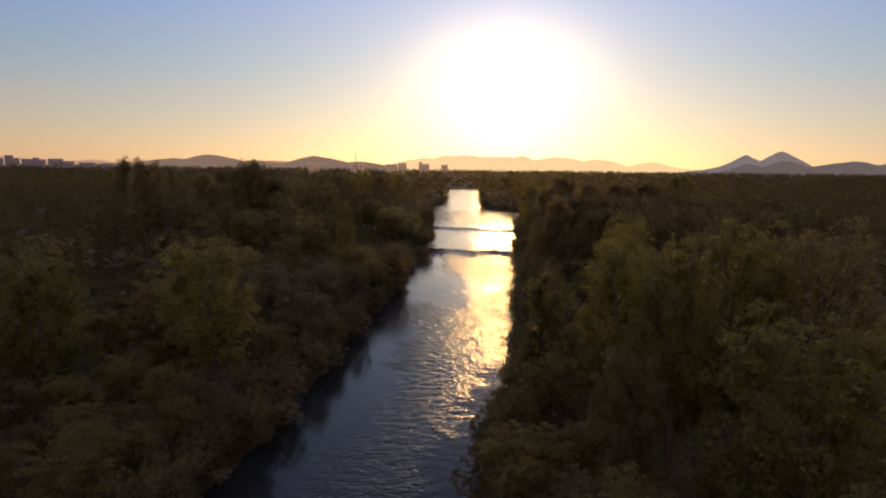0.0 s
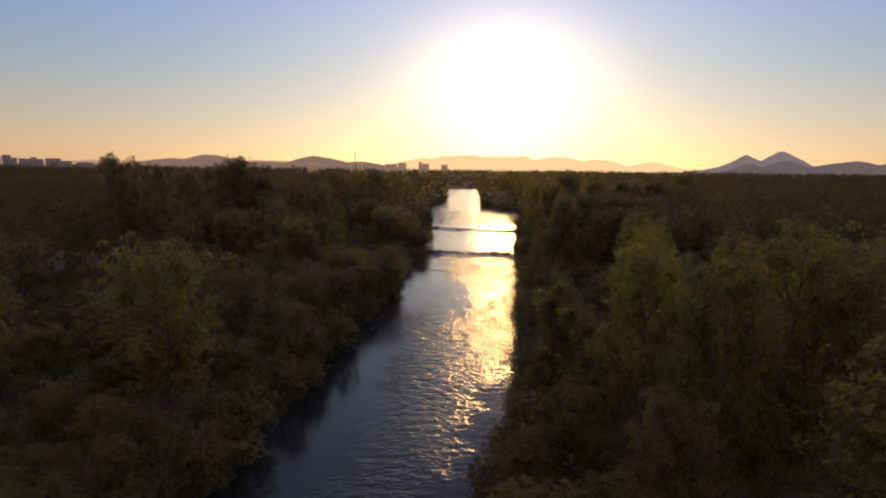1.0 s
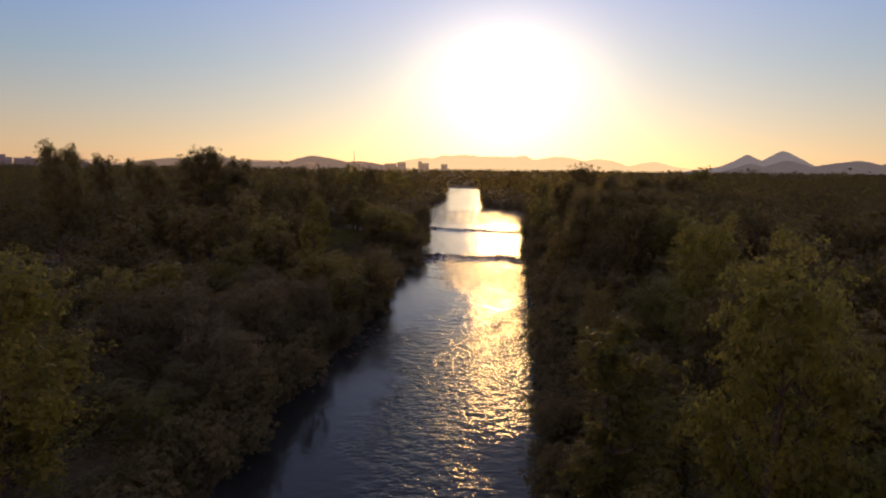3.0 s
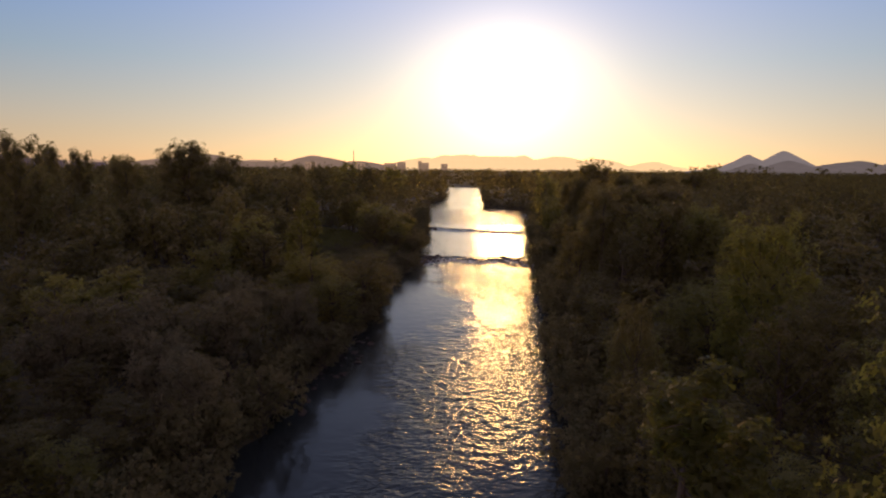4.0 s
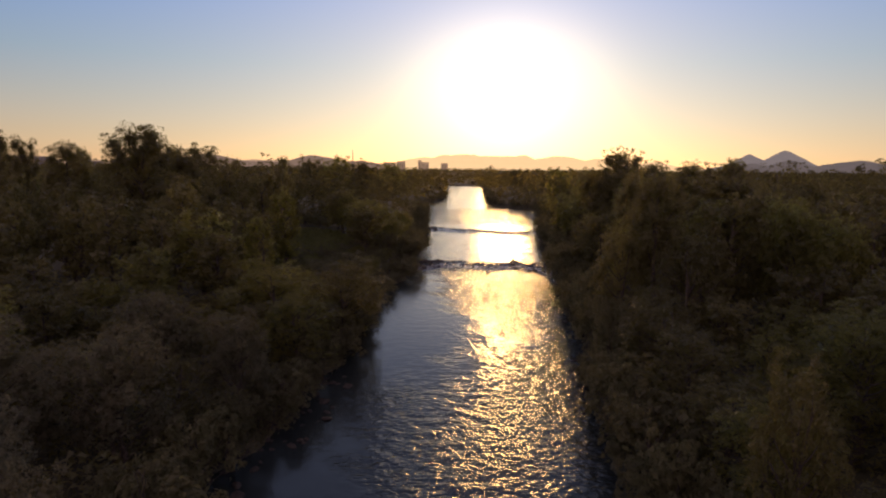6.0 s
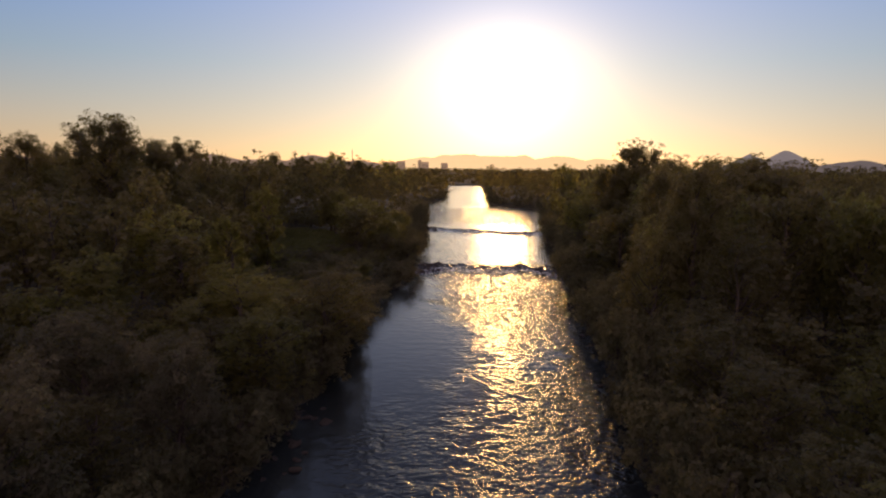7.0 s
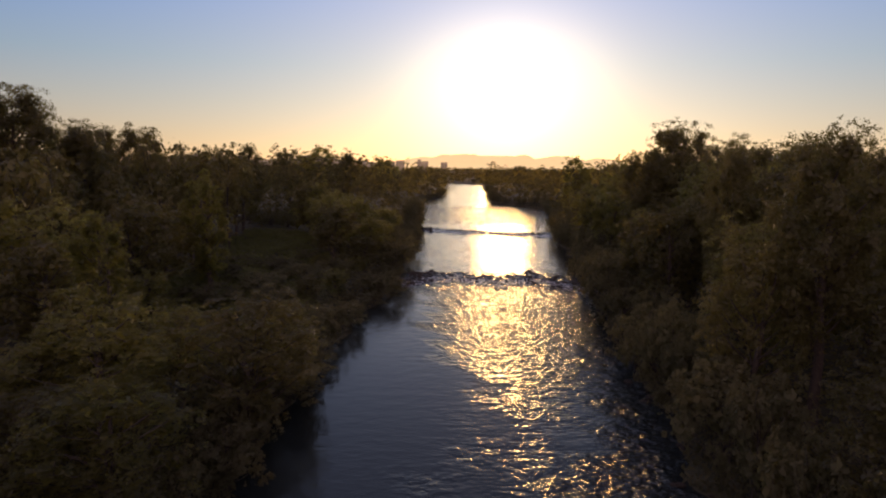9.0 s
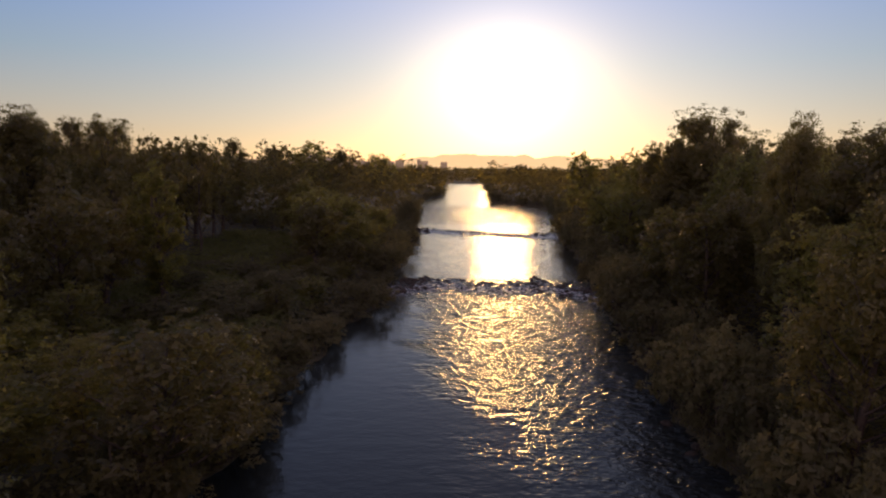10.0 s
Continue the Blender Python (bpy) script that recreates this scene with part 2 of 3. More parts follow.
def ground_height(x, y):
    """Bank profile from the bed up to the flood plain."""
    x, y = np.asarray(x, float), np.asarray(y, float)
    out = np.maximum(left_bank(y) - x, x - right_bank(y))
    bank = -1.2 + 1.25 * step(-4, 0.1, out) + 1.7 * step(0.1, 5, out) + 0.8 * step(5, 40, out)
    up = DROP * step(150, 162, y) + DROP * step(206, 222, y)
    lump = 0.25 * np.sin(x * 0.31 + y * 0.17) * np.sin(y * 0.23 - x * 0.11) * step(2, 8, out)
    return bank + up + lump


def mesh_from(name, verts, faces, mats, smooth=False):
    me = bpy.data.meshes.new(name)
    verts, faces = np.asarray(verts, np.float32), np.asarray(faces, np.int32)
    k = faces.shape[1]
    me.vertices.add(len(verts)); me.vertices.foreach_set("co", verts.ravel())
    me.loops.add(faces.size); me.loops.foreach_set("vertex_index", faces.ravel())
    me.polygons.add(len(faces))
    me.polygons.foreach_set("loop_start", np.arange(0, faces.size, k, dtype=np.int32))
    me.polygons.foreach_set("loop_total", np.full(len(faces), k, dtype=np.int32))
    if smooth:
        me.polygons.foreach_set("use_smooth", np.ones(len(faces), dtype=bool))
    for m in mats:
        me.materials.append(m)
    me.update(calc_edges=True)
    me.validate()
    return me


def grid_faces(rows, cols):
    i = np.arange((rows - 1) * (cols - 1))
    r, c = i // (cols - 1), i % (cols - 1)
    a = r * cols + c
    return np.stack([a, a + 1, a + cols + 1, a + cols], 1)


def part(name, me, parent, label=""):
    ob = new(name, me)
    ob.parent = parent
    return tagged(ob, label)


# ---- ground: one sheet out to the horizon ----
def build_ground():
    ys = np.concatenate([np.linspace(-300, -40, 14), np.arange(-30, 330, 1.5), np.arange(330, 660, 6.0),
                         np.geomspace(670, 4900, 26)])
    offs = np.concatenate([-np.geomspace(4600, 20, 24), np.arange(-18, 0, 1.2), [-0.3]])
    rows = []
    for y in ys:
        l, r = float(left_bank(y)), float(right_bank(y))
        xs = np.concatenate([l + offs, np.linspace(l + 0.4, r - 0.4, 9), r - offs[::-1]])
        rows.append(np.stack([xs, np.full_like(xs, y), ground_height(xs, np.full_like(xs, y))], 1))
    v = np.concatenate(rows)
    # the river leaves the view round its bend; past it the plain closes
    far = v[:, 1] > 606
    v[far, 2] = 2.0
    ob = new("ground", mesh_from("ground", v, grid_faces(len(ys), len(rows[0])), [GROUND], True))
    tagged(ob, "flat river plain with grass and dark earth", "ground", kind="structure")


build_ground()


# ---- river ----
WAVE_RNG = np.random.default_rng(5)


def chop_at(x, y):
    """How rough the water is: a smooth tongue along the one bank, riffles elsewhere, slack pools over the sills."""
    l, r = left_bank(y), right_bank(y)
    across = (x - l) / (r - l)
    wob = 0.05 * np.sin(y * 0.21) + 0.03 * np.sin(y * 0.63) + 0.03 * np.sin(y * 1.3 + x)
    patch = 0.5 + 0.5 * np.sin(x * 0.9 + 1.7 * np.sin(y * 0.23)) * np.sin(y * 0.47 + 1.3 * np.sin(x * 0.5))
    low = 0.03 + (0.40 + 0.28 * patch) * (0.75 + 0.25 * step(55, 85, y)) * step(-0.07, 0.07, across + wob - 0.40 + 0.20 * step(72, 90, y))
    low = low - (low - 0.04) * 0.85 * step(0.72, 0.86, across + wob) * (1 - step(60, 72, y))
    mid = 0.03 + (0.07 + 0.33 * patch) * step(0.34, 0.54, across + wob) + 0.95 * step(0.66, 0.80, across + wob - 0.006 * (y - 100))
    high = 0.04 + (0.74 + 0.3 * step(128, 146, y) + 0.30 * patch) * step(0.16, 0.36, across + wob + 0.012 * (y - 140))
    yy = y + 2.5 * np.sin(x * 0.8) + 6 * (across - 0.5)
    a, b, pool = step(86, 99, yy), step(105, 129, yy), step(157, 160, y)
    out = low * (1 - a) + mid * a * (1 - b) + high * b
    return out * (1 - pool) + pool * (0.13 + 0.13 * patch + 0.6 * step(222, 236, y) * (1 - step(290, 300, y + 2 * np.sin(x * 0.4))))


def waves(x, y):
    z = np.zeros_like(x)
    for i in range(42):
        lam = WAVE_RNG.uniform(0.6, 1.9)
        a = WAVE_RNG.normal(-math.pi / 2, 1.0)
        k = 2 * math.pi / lam
        z += (0.0026 * lam ** 0.9) * np.sin(k * (x * math.cos(a) + y * math.sin(a)) + WAVE_RNG.uniform(0, 6.28)
                                        + 0.8 * np.sin(0.35 * x + 0.21 * y + i))
    return z


def build_water():
    ys = np.concatenate([np.arange(-200, 18, 3.0), np.arange(18, 166, 0.24), np.arange(166, 235, 0.5), np.arange(235, 360, 1.0),
                         np.arange(360, 612, 3.0)])
    cols = 100
    u = np.linspace(0, 1, cols)
    l, r = left_bank(ys)[:, None] - 0.6, right_bank(ys)[:, None] + 0.6
    X = l + (r - l) * u[None, :]
    Y = np.repeat(ys[:, None], cols, 1)
    chop = chop_at(X, Y)
    gust = 0.75 + 0.35 * np.sin(X * 0.33 + 0.5 * np.sin(Y * 0.11)) * np.sin(Y * 0.19 + X * 0.1)
    s1, s2 = Y - sill_1(X), Y - sill_2(X)
    near_sill = np.exp(-((s1 + 3.2) / 3.2) ** 2) + np.exp(-((s2 + 3.0) / 3.0) ** 2)
    Z = water_level(X, Y) + waves(X, Y) * (chop * gust + 2.2 * near_sill)
    v = np.stack([X, Y, Z], 2).reshape(-1, 3)
    me = mesh_from("river", v, grid_faces(len(ys), cols), [WATER], True)
    for name, val in (("chop", 0.04 + 0.86 * chop + 0.3 * near_sill), ("foam", np.clip(0.4 * np.exp(-((s1 + 3.4) / 2.2) ** 2) + 0.4 * np.exp(-((s2 + 3.0) / 2.0) ** 2), 0, 1))):
        at = me.attributes.new(name, "FLOAT", "POINT")
        at.data.foreach_set("value", val.astype(np.float32).ravel())
    tagged(new("water", me), "rippled river water shining under the low sun", "river", kind="structure")


build_water()


# ---- trees ----
def tube(points, radii, sides=6):
    """A tapered tube along points, as arrays of vertices and quads."""
    pts = np.asarray(points, float)
    ring = np.linspace(0, 2 * math.pi, sides, endpoint=False)
    v, f = [], []
    for i, p in enumerate(pts):
        d = pts[min(i + 1, len(pts) - 1)] - pts[max(i - 1, 0)]
        d /= np.linalg.norm(d) + 1e-9
        a = np.cross(d, (0.31, 0.95, 0.02)); a /= np.linalg.norm(a) + 1e-9
        b = np.cross(d, a)
        v.append(p + radii[i] * (np.cos(ring)[:, None] * a + np.sin(ring)[:, None] * b))
    for i in range(len(pts) - 1):
        for j in range(sides):
            k = (j + 1) % sides
            f.append((i * sides + j, i * sides + k, (i + 1) * sides + k, (i + 1) * sides + j))
    return np.concatenate(v), np.array(f)


def join(chunks):
    v, f, n = [], [], 0
    for a, b in chunks:
        v.append(a); f.append(b + n); n += len(a)
    return np.concatenate(v), np.concatenate(f)


def unit(a):
    return a / (np.linalg.norm(a, axis=1, keepdims=True) + 1e-9)


def leaves(rng, centres, outward, length, width=0.55, droop=0.0, loose=0.5):
    """Pointed three-cornered leaves at the centres, turned roughly outwards."""
    n = len(centres)
    nor = unit(1.2 * outward + loose * rng.normal(size=(n, 3)) + np.array((0, 0, 0.3)))
    ax = unit(np.cross(nor, rng.normal(size=(n, 3))) + np.array((0, 0, -droop)))
    bi = unit(np.cross(nor, ax))
    l = (length * rng.uniform(0.6, 1.35, n))[:, None]
    skew = rng.uniform(-0.3, 0.3, n)[:, None]
    v = np.stack([centres + ax * l, centres + bi * l * width - ax * l * (0.8 + skew), centres - bi * l * width - ax * l * (0.8 - skew)], 1)
    return v.reshape(-1, 3), np.arange(3 * n).reshape(-1, 3)


def crown_lobes(rng, h, r, base, count, top):
    """Centres and radii of the leafy masses of a crown: a dome of billows, uneven and with gaps; top > 1 narrows the foot."""
    c, s = [], []
    zc, hz = base + (h - base) * 0.5, (h - base) * 0.5
    for i in range(count):
        w = -0.8 + 1.72 * (i + 0.5) / count
        a = i * 2.39996 + rng.normal(0, 0.3)
        ring = math.sqrt(1 - 0.82 * w * w) if w > 0 else (1 + w * 0.35 * top)
        size = r * rng.uniform(0.26, 0.46)
        out = max(0.0, 1 - 0.75 * size / r) * rng.uniform(0.72, 1.12)
        inner = 0.4 if i % 4 == 3 else 1.0
        c.append((r * out * ring * inner * math.cos(a), r * out * ring * inner * math.sin(a), zc + w * max(0.3, hz - size * 0.75) * rng.uniform(0.92, 1.05)))
        s.append(size)
    return np.array(c), np.array(s)


def build_tree_meshes(name, seed, h, r, base, lobes, count, leaf, top, mat, droop=0.0, sprays=0.35, stems=1, twigs=1, inner=0.2, billows=3, clump=1.0):
    """Trunk-and-limbs mesh and crown mesh of one kind of tree."""
    rng = np.random.default_rng(seed)
    C, S = crown_lobes(rng, h, r, base, lobes, top)
    chunks = []
    for k in range(stems):
        off = rng.normal(0, 0.35 * (stems > 1), 2)
        lean = rng.normal(0, 0.03 * h, 2)
        pts = [(off[0], off[1], -0.6)] + [(off[0] + lean[0] * t + 0.15 * rng.normal(), off[1] + lean[1] * t + 0.15 * rng.normal(), h * 0.86 * t) for t in (0.12, 0.3, 0.5, 0.7, 0.9, 1.0)]
        rad = 0.021 * h / stems ** 0.5
        chunks.append(tube(pts, [rad * 1.35, rad * 1.05, rad * 0.9, rad * 0.7, rad * 0.5, rad * 0.25, 0.02], 6))
    for c, s in zip(C, S):
        z0 = max(base * 0.6, c[2] - 0.55 * np.hypot(c[0], c[1]) - 0.8 * s)
        p0 = np.array((0, 0, z0)); mid = 0.5 * (p0 + c) + np.array((0, 0, -0.15 * s))
        w = 0.0042 * h * (0.6 + s / r)
        chunks.append(tube([p0, mid, c, c + (c - mid) * 0.2], [w * 1.5, w, w * 0.6, 0.015], 4))
        for j in range(twigs):
            d = unit(rng.normal(size=(1, 3)) + np.array((0, 0, 0.4)))[0]
            chunks.append(tube([c, c + d * s * 0.5, c + d * s * 0.95], [w * 0.5, w * 0.3, 0.012], 4))
    v, f = join(chunks)
    wood = mesh_from(name + "_wood", v, f, [BARK], True)
    # small billows on the large ones give the uneven outline
    C2 = [C]; S2 = [S]
    for j in range(billows):
        d = unit(rng.normal(size=(len(S), 3)) + np.array((0, 0, 0.35)))
        C2.append(C + d * (S * rng.uniform(0.6, 0.85, len(S)))[:, None])
        S2.append(S * rng.uniform(0.34, 0.56, len(S)))
    BC, BS = np.concatenate(C2), np.concatenate(S2)
    # leaves: shells of the billows, short sprays that stand out of them, larger leaves deep inside
    wgt = BS ** 1.6 / (BS ** 1.6).sum()
    n_shell = int(count * (1 - inner - sprays)); n_in = int(count * inner); n_sp = int(count * sprays / 6)
    parts = []
    # a clump is a tuft of leaves over a twig's end: a low dome, its leaves turned out and up
    per = 26
    n_cl = max(12, n_shell // per)
    pick = rng.choice(len(BS), n_cl, p=wgt)
    axis = unit(BC[pick] - np.array((0, 0, base + 0.35 * (h - base))))
    d = unit(rng.normal(size=(n_cl, 3)) + 0.55 * axis + np.array((0, 0, 0.25)))
    cc = BC[pick] + d * (BS[pick] * (0.80 + 0.26 * rng.random(n_cl)))[:, None]
    cr = r * rng.uniform(0.055, 0.135, n_cl) * clump
    share = cr ** 2 / (cr ** 2).sum()
    who = rng.choice(n_cl, n_shell, p=share)
    dd = unit(0.85 * rng.normal(size=(n_shell, 3)) + 0.8 * d[who] + np.array((0, 0, 0.55)))
    p = cc[who] + dd * (cr[who] * (0.3 + 0.8 * rng.random(n_shell) ** 0.6))[:, None] * np.array((1, 1, 0.75))
    p[:, 2] -= droop * 0.9 * cr[who] * rng.random(n_shell) * 2
    parts.append(leaves(rng, p, dd, leaf, droop=droop))
    pick = rng.choice(len(S), n_in, p=S ** 2 / (S ** 2).sum())
    d = unit(rng.normal(size=(n_in, 3)))
    p = C[pick] + d * (S[pick] * rng.uniform(0.15, 0.68, n_in))[:, None]
    parts.append(leaves(rng, p, d, max(leaf * 1.7, 0.17), 0.7))
    pick = rng.choice(len(BS), n_sp, p=wgt)
    d = unit(rng.normal(size=(n_sp, 3)) + np.array((0, 0, 0.45)))
    o = BC[pick] + d * (BS[pick] * 0.9)[:, None]
    way = unit(d + 0.4 * rng.normal(size=(n_sp, 3)) + np.array((0, 0, 0.35 - 1.6 * droop)))
    ln = rng.uniform(0.3, 1.0, n_sp) * (0.06 * r + 2.0 * leaf)
    for j in range(6):
        t = (j + 0.5) / 6
        q = o + way * (ln * t)[:, None] + rng.normal(size=(n_sp, 3)) * leaf * 0.5 * (1.2 - t) + np.array((0, 0, -droop)) * (ln * t * t)[:, None]
        parts.append(leaves(rng, q, way, leaf * 0.85, droop=droop))
    v, f = join(parts)
    # bring the crown to its stated height and radius
    fz = h / np.percentile(v[:, 2], 99.7)
    fr = r / np.percentile(np.hypot(v[:, 0], v[:, 1]), 96)
    v *= np.array((fr, fr, fz))
    co = np.empty(len(wood.vertices) * 3, np.float32)
    wood.vertices.foreach_get("co", co)
    co = co.reshape(-1, 3) * np.array((fr, fr, fz), np.float32)
    wood.vertices.foreach_set("co", co.ravel())
    v[:, 2] = np.maximum(v[:, 2], 0.1)
    return wood, mesh_from(name + "_crown", v, f, [mat])


def plant(name, wood, crown, label, category, group, crown_name="crown", wood_name="trunk"):
    root = tagged(new(name), label, category, group)
    part(wood_name, wood, root)
    part(crown_name, crown, root)
    return root


# kinds: (height, radius) as built, then the prototypes
KINDS = {}


def kind(key, name, label, category, group, h, r, **kw):
    wood, crown = build_tree_meshes(key, h=h, r=r, **kw)
    KINDS[key] = [name, label, category, group, h, r, wood, crown, None]


PLACE_RNG = random.Random(11)


def put(key, x, y, h, r, turn=None, sink=0.0):
    """One tree or shrub of a kind, at its height and crown radius, on the ground at x, y."""
    k = KINDS[key]
    z = float(ground_height(x, y)) - sink
    m = pose(x, y, z, PLACE_RNG.uniform(-2.5, 2.5), PLACE_RNG.uniform(-2.5, 2.5), PLACE_RNG.uniform(0, 360) if turn is None else turn)
    m = m @ Matrix.Diagonal((r / k[5], r / k[5], (h - z) / k[4], 1))
    if k[8] is None:
        k[8] = plant(k[0], k[6], k[7], k[1], k[2], k[3], "foliage" if k[2] == "shrub" else "crown")
        k[8].matrix_basis = m
        return k[8]
    proto = k[8]
    ob = proto.copy()
    scene.collection.objects.link(ob)
    ob.matrix_basis = m
    for child in proto.children:
        c = child.copy()
        scene.collection.objects.link(c)
        c.parent = ob
    return ob


TREE_GROUP, SHRUB_GROUP = "trees of the riverside wood", "shrubs along the river bank"
for i in range(4):
    kind("near%d" % i, "broadleaf_tree", "broad leafy green tree, backlit, in the riverside wood", "tree", TREE_GROUP, 15.0, 4.6,
         seed=20 + i, base=1.5, lobes=30, count=13500, leaf=0.105, top=1.0, mat=(LEAF, HALF_LIT_LEAF)[i % 2], sprays=0.10, inner=0.26)
for i in range(2):
    kind("dome%d" % i, "domed_tree", "dense round-crowned tree standing above the wood", "tree", "tall trees above the wood", 18.0, 4.8,
         seed=50 + i, base=5.0, lobes=44, count=32000, leaf=0.10, top=0.7, mat=LEAF, sprays=0.04, inner=0.34)
for i in range(4):
    kind("broad%d" % i, "broadleaf_tree", "broad leafy green tree, backlit, in the riverside wood", "tree", TREE_GROUP, 15.0, 4.6,
         seed=30 + i, base=1.5, lobes=30, count=8600, leaf=0.15, top=1.0, mat=(LEAF, HALF_LIT_LEAF, LEAF, HALF_LIT_LEAF)[i], sprays=0.06, twigs=0, inner=0.34)
for i in range(3):
    kind("tall%d" % i, "tall_tree", "tall tree with an open ragged crown above the wood", "tree", "tall trees above the wood", 21.0, 5.0,
         seed=40 + i, base=5.5, lobes=26, count=30000, leaf=0.115, top=1.2, mat=LEAF, sprays=0.04, inner=0.3, billows=4, clump=1.35)
for i in range(3):
    kind("wood%d" % i, "woodland_tree", "dark green tree in the dense riverside wood", "tree", TREE_GROUP, 15.0, 4.6,
         seed=60 + i, base=2.0, lobes=18, count=3600, leaf=0.22, top=1.0, mat=LEAF, twigs=0, sprays=0.15, billows=2)
for i in range(3):
    kind("shrub%d" % i, "willow_shrub", "grey-green willow shrub leaning over the river bank", "shrub", SHRUB_GROUP, 6.0, 3.4,
         seed=80 + i, base=0.2, lobes=18, count=4600, leaf=0.122, top=0.5, mat=WILLOW, droop=0.25, stems=3, twigs=0, sprays=0.25, billows=2)

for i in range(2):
    kind("lit%d" % i, "poplar_tree", "slender tree, low sunlight put into its yellow-green leaf colour", "tree", "tall trees above the wood", 13.0, 2.4,
         seed=90 + i, base=1.0, lobes=24, count=11000, leaf=0.10, top=1.5, mat=SUNLIT_LEAF, sprays=0.1, inner=0.22, clump=1.5)
# broad trees of the wood in the lit leaf, so their crowns look sunlit
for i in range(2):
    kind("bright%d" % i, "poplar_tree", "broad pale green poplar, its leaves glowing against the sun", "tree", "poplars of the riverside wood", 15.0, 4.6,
         seed=110 + i, base=0.8, lobes=30, count=20000, leaf=0.105, top=1.1, mat=SUNLIT_LEAF, sprays=0.07, inner=0.34, clump=1.1)
for i in range(2):
    kind("willow%d" % i, "willow_tree", "rounded silver-grey willow with a soft drooping crown", "tree", "willows of the river bank", 10.0, 4.0,
         seed=120 + i, base=0.6, lobes=26, count=16000, leaf=0.085, top=0.6, mat=SILVER_WILLOW, droop=0.35, stems=2, sprays=0.16, inner=0.24, clump=0.9)
# trees that stand out one by one: kind, x, y, top height, crown radius
for i in range(2):
    kind("light_shrub%d" % i, "willow_shrub", "grey-green willow shrub leaning over the river bank", "shrub", SHRUB_GROUP, 6.0, 3.4,
         seed=85 + i, base=0.2, lobes=14, count=2600, leaf=0.16, top=0.5, mat=WILLOW, droop=0.25, stems=2, twigs=0, sprays=0.2, billows=1)
SINGLE = (
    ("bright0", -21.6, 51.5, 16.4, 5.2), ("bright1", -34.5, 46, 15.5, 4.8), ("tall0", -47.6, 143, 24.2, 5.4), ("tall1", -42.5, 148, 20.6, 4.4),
    ("tall1", -98, 181, 25.0, 3.2), ("tall2", -78, 159, 22.8, 3.0), ("tall0", -98, 212, 22.4, 2.6), ("tall2", -57, 112, 23.8, 3.6),
    ("tall1", -54.3, 186, 23.0, 4.0), ("tall2", -62, 188, 22.6, 3.6), ("tall0", -70, 190, 22.0, 3.8), ("tall2", -44.4, 217, 20.6, 3.2),
    ("broad2", -42, 246, 20.6, 6.0), ("broad3", -34, 248, 21.6, 6.5), ("broad0", -27, 254, 20.6, 6.0), ("broad1", -23, 338, 20.5, 7.0),
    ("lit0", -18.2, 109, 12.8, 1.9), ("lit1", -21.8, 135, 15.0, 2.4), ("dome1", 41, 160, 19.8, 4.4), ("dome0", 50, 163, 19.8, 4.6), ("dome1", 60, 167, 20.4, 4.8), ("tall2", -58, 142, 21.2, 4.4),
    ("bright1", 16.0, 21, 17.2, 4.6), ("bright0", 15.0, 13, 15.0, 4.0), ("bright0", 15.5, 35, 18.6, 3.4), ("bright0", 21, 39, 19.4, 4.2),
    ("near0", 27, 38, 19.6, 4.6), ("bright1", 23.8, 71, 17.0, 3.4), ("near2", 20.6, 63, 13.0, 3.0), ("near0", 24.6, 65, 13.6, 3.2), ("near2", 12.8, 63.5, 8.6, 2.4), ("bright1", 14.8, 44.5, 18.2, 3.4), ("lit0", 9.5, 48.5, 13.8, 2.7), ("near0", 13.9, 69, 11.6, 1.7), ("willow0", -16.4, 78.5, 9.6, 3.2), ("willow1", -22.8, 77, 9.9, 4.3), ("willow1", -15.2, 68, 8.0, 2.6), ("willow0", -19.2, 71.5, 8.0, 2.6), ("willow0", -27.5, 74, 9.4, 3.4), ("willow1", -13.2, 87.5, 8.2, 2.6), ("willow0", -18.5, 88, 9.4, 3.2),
    ("tall2", 11.2, 30, 12.6, 2.2), ("dome0", 32.2, 151.8, 21.8, 4.7), ("dome1", 28.5, 153, 18.6, 3.6), ("tall1", 24.2, 120, 18.2, 2.2), ("tall2", 21.6, 105, 17.8, 3.2), ("near0", 18.6, 106, 12.6, 3.0),
    ("dome1", 29.0, 119, 18.2, 4.2), ("dome0", 35, 118, 17.8, 4.4), ("broad3", 34, 214, 18.6, 4.5), ("broad0", 42, 216, 18.4, 4.6),
    ("broad1", 115, 282, 22.4, 7.0), ("broad2", 52, 455, 17.5, 7.0),
)
taken = []
for key, x, y, h, r in SINGLE:
    put(key, x, y, h, r)
    taken.append((x, y, r * 1.35))

# open low ground among the trees: x, y, radius
CLEAR = ((-57, 92, 15), (-28, 184, 6), (-20, 142, 10), (-17, 128, 7), (-23, 158, 9), (-26, 173, 8))


def free(x, y, r, tight=0.62):
    for a, b, c in CLEAR:
        if (x - a) ** 2 + (y - b) ** 2 < c * c:
            return False
    return all((x - a) ** 2 + (y - b) ** 2 > (tight * (r + c)) ** 2 for a, b, c in taken)


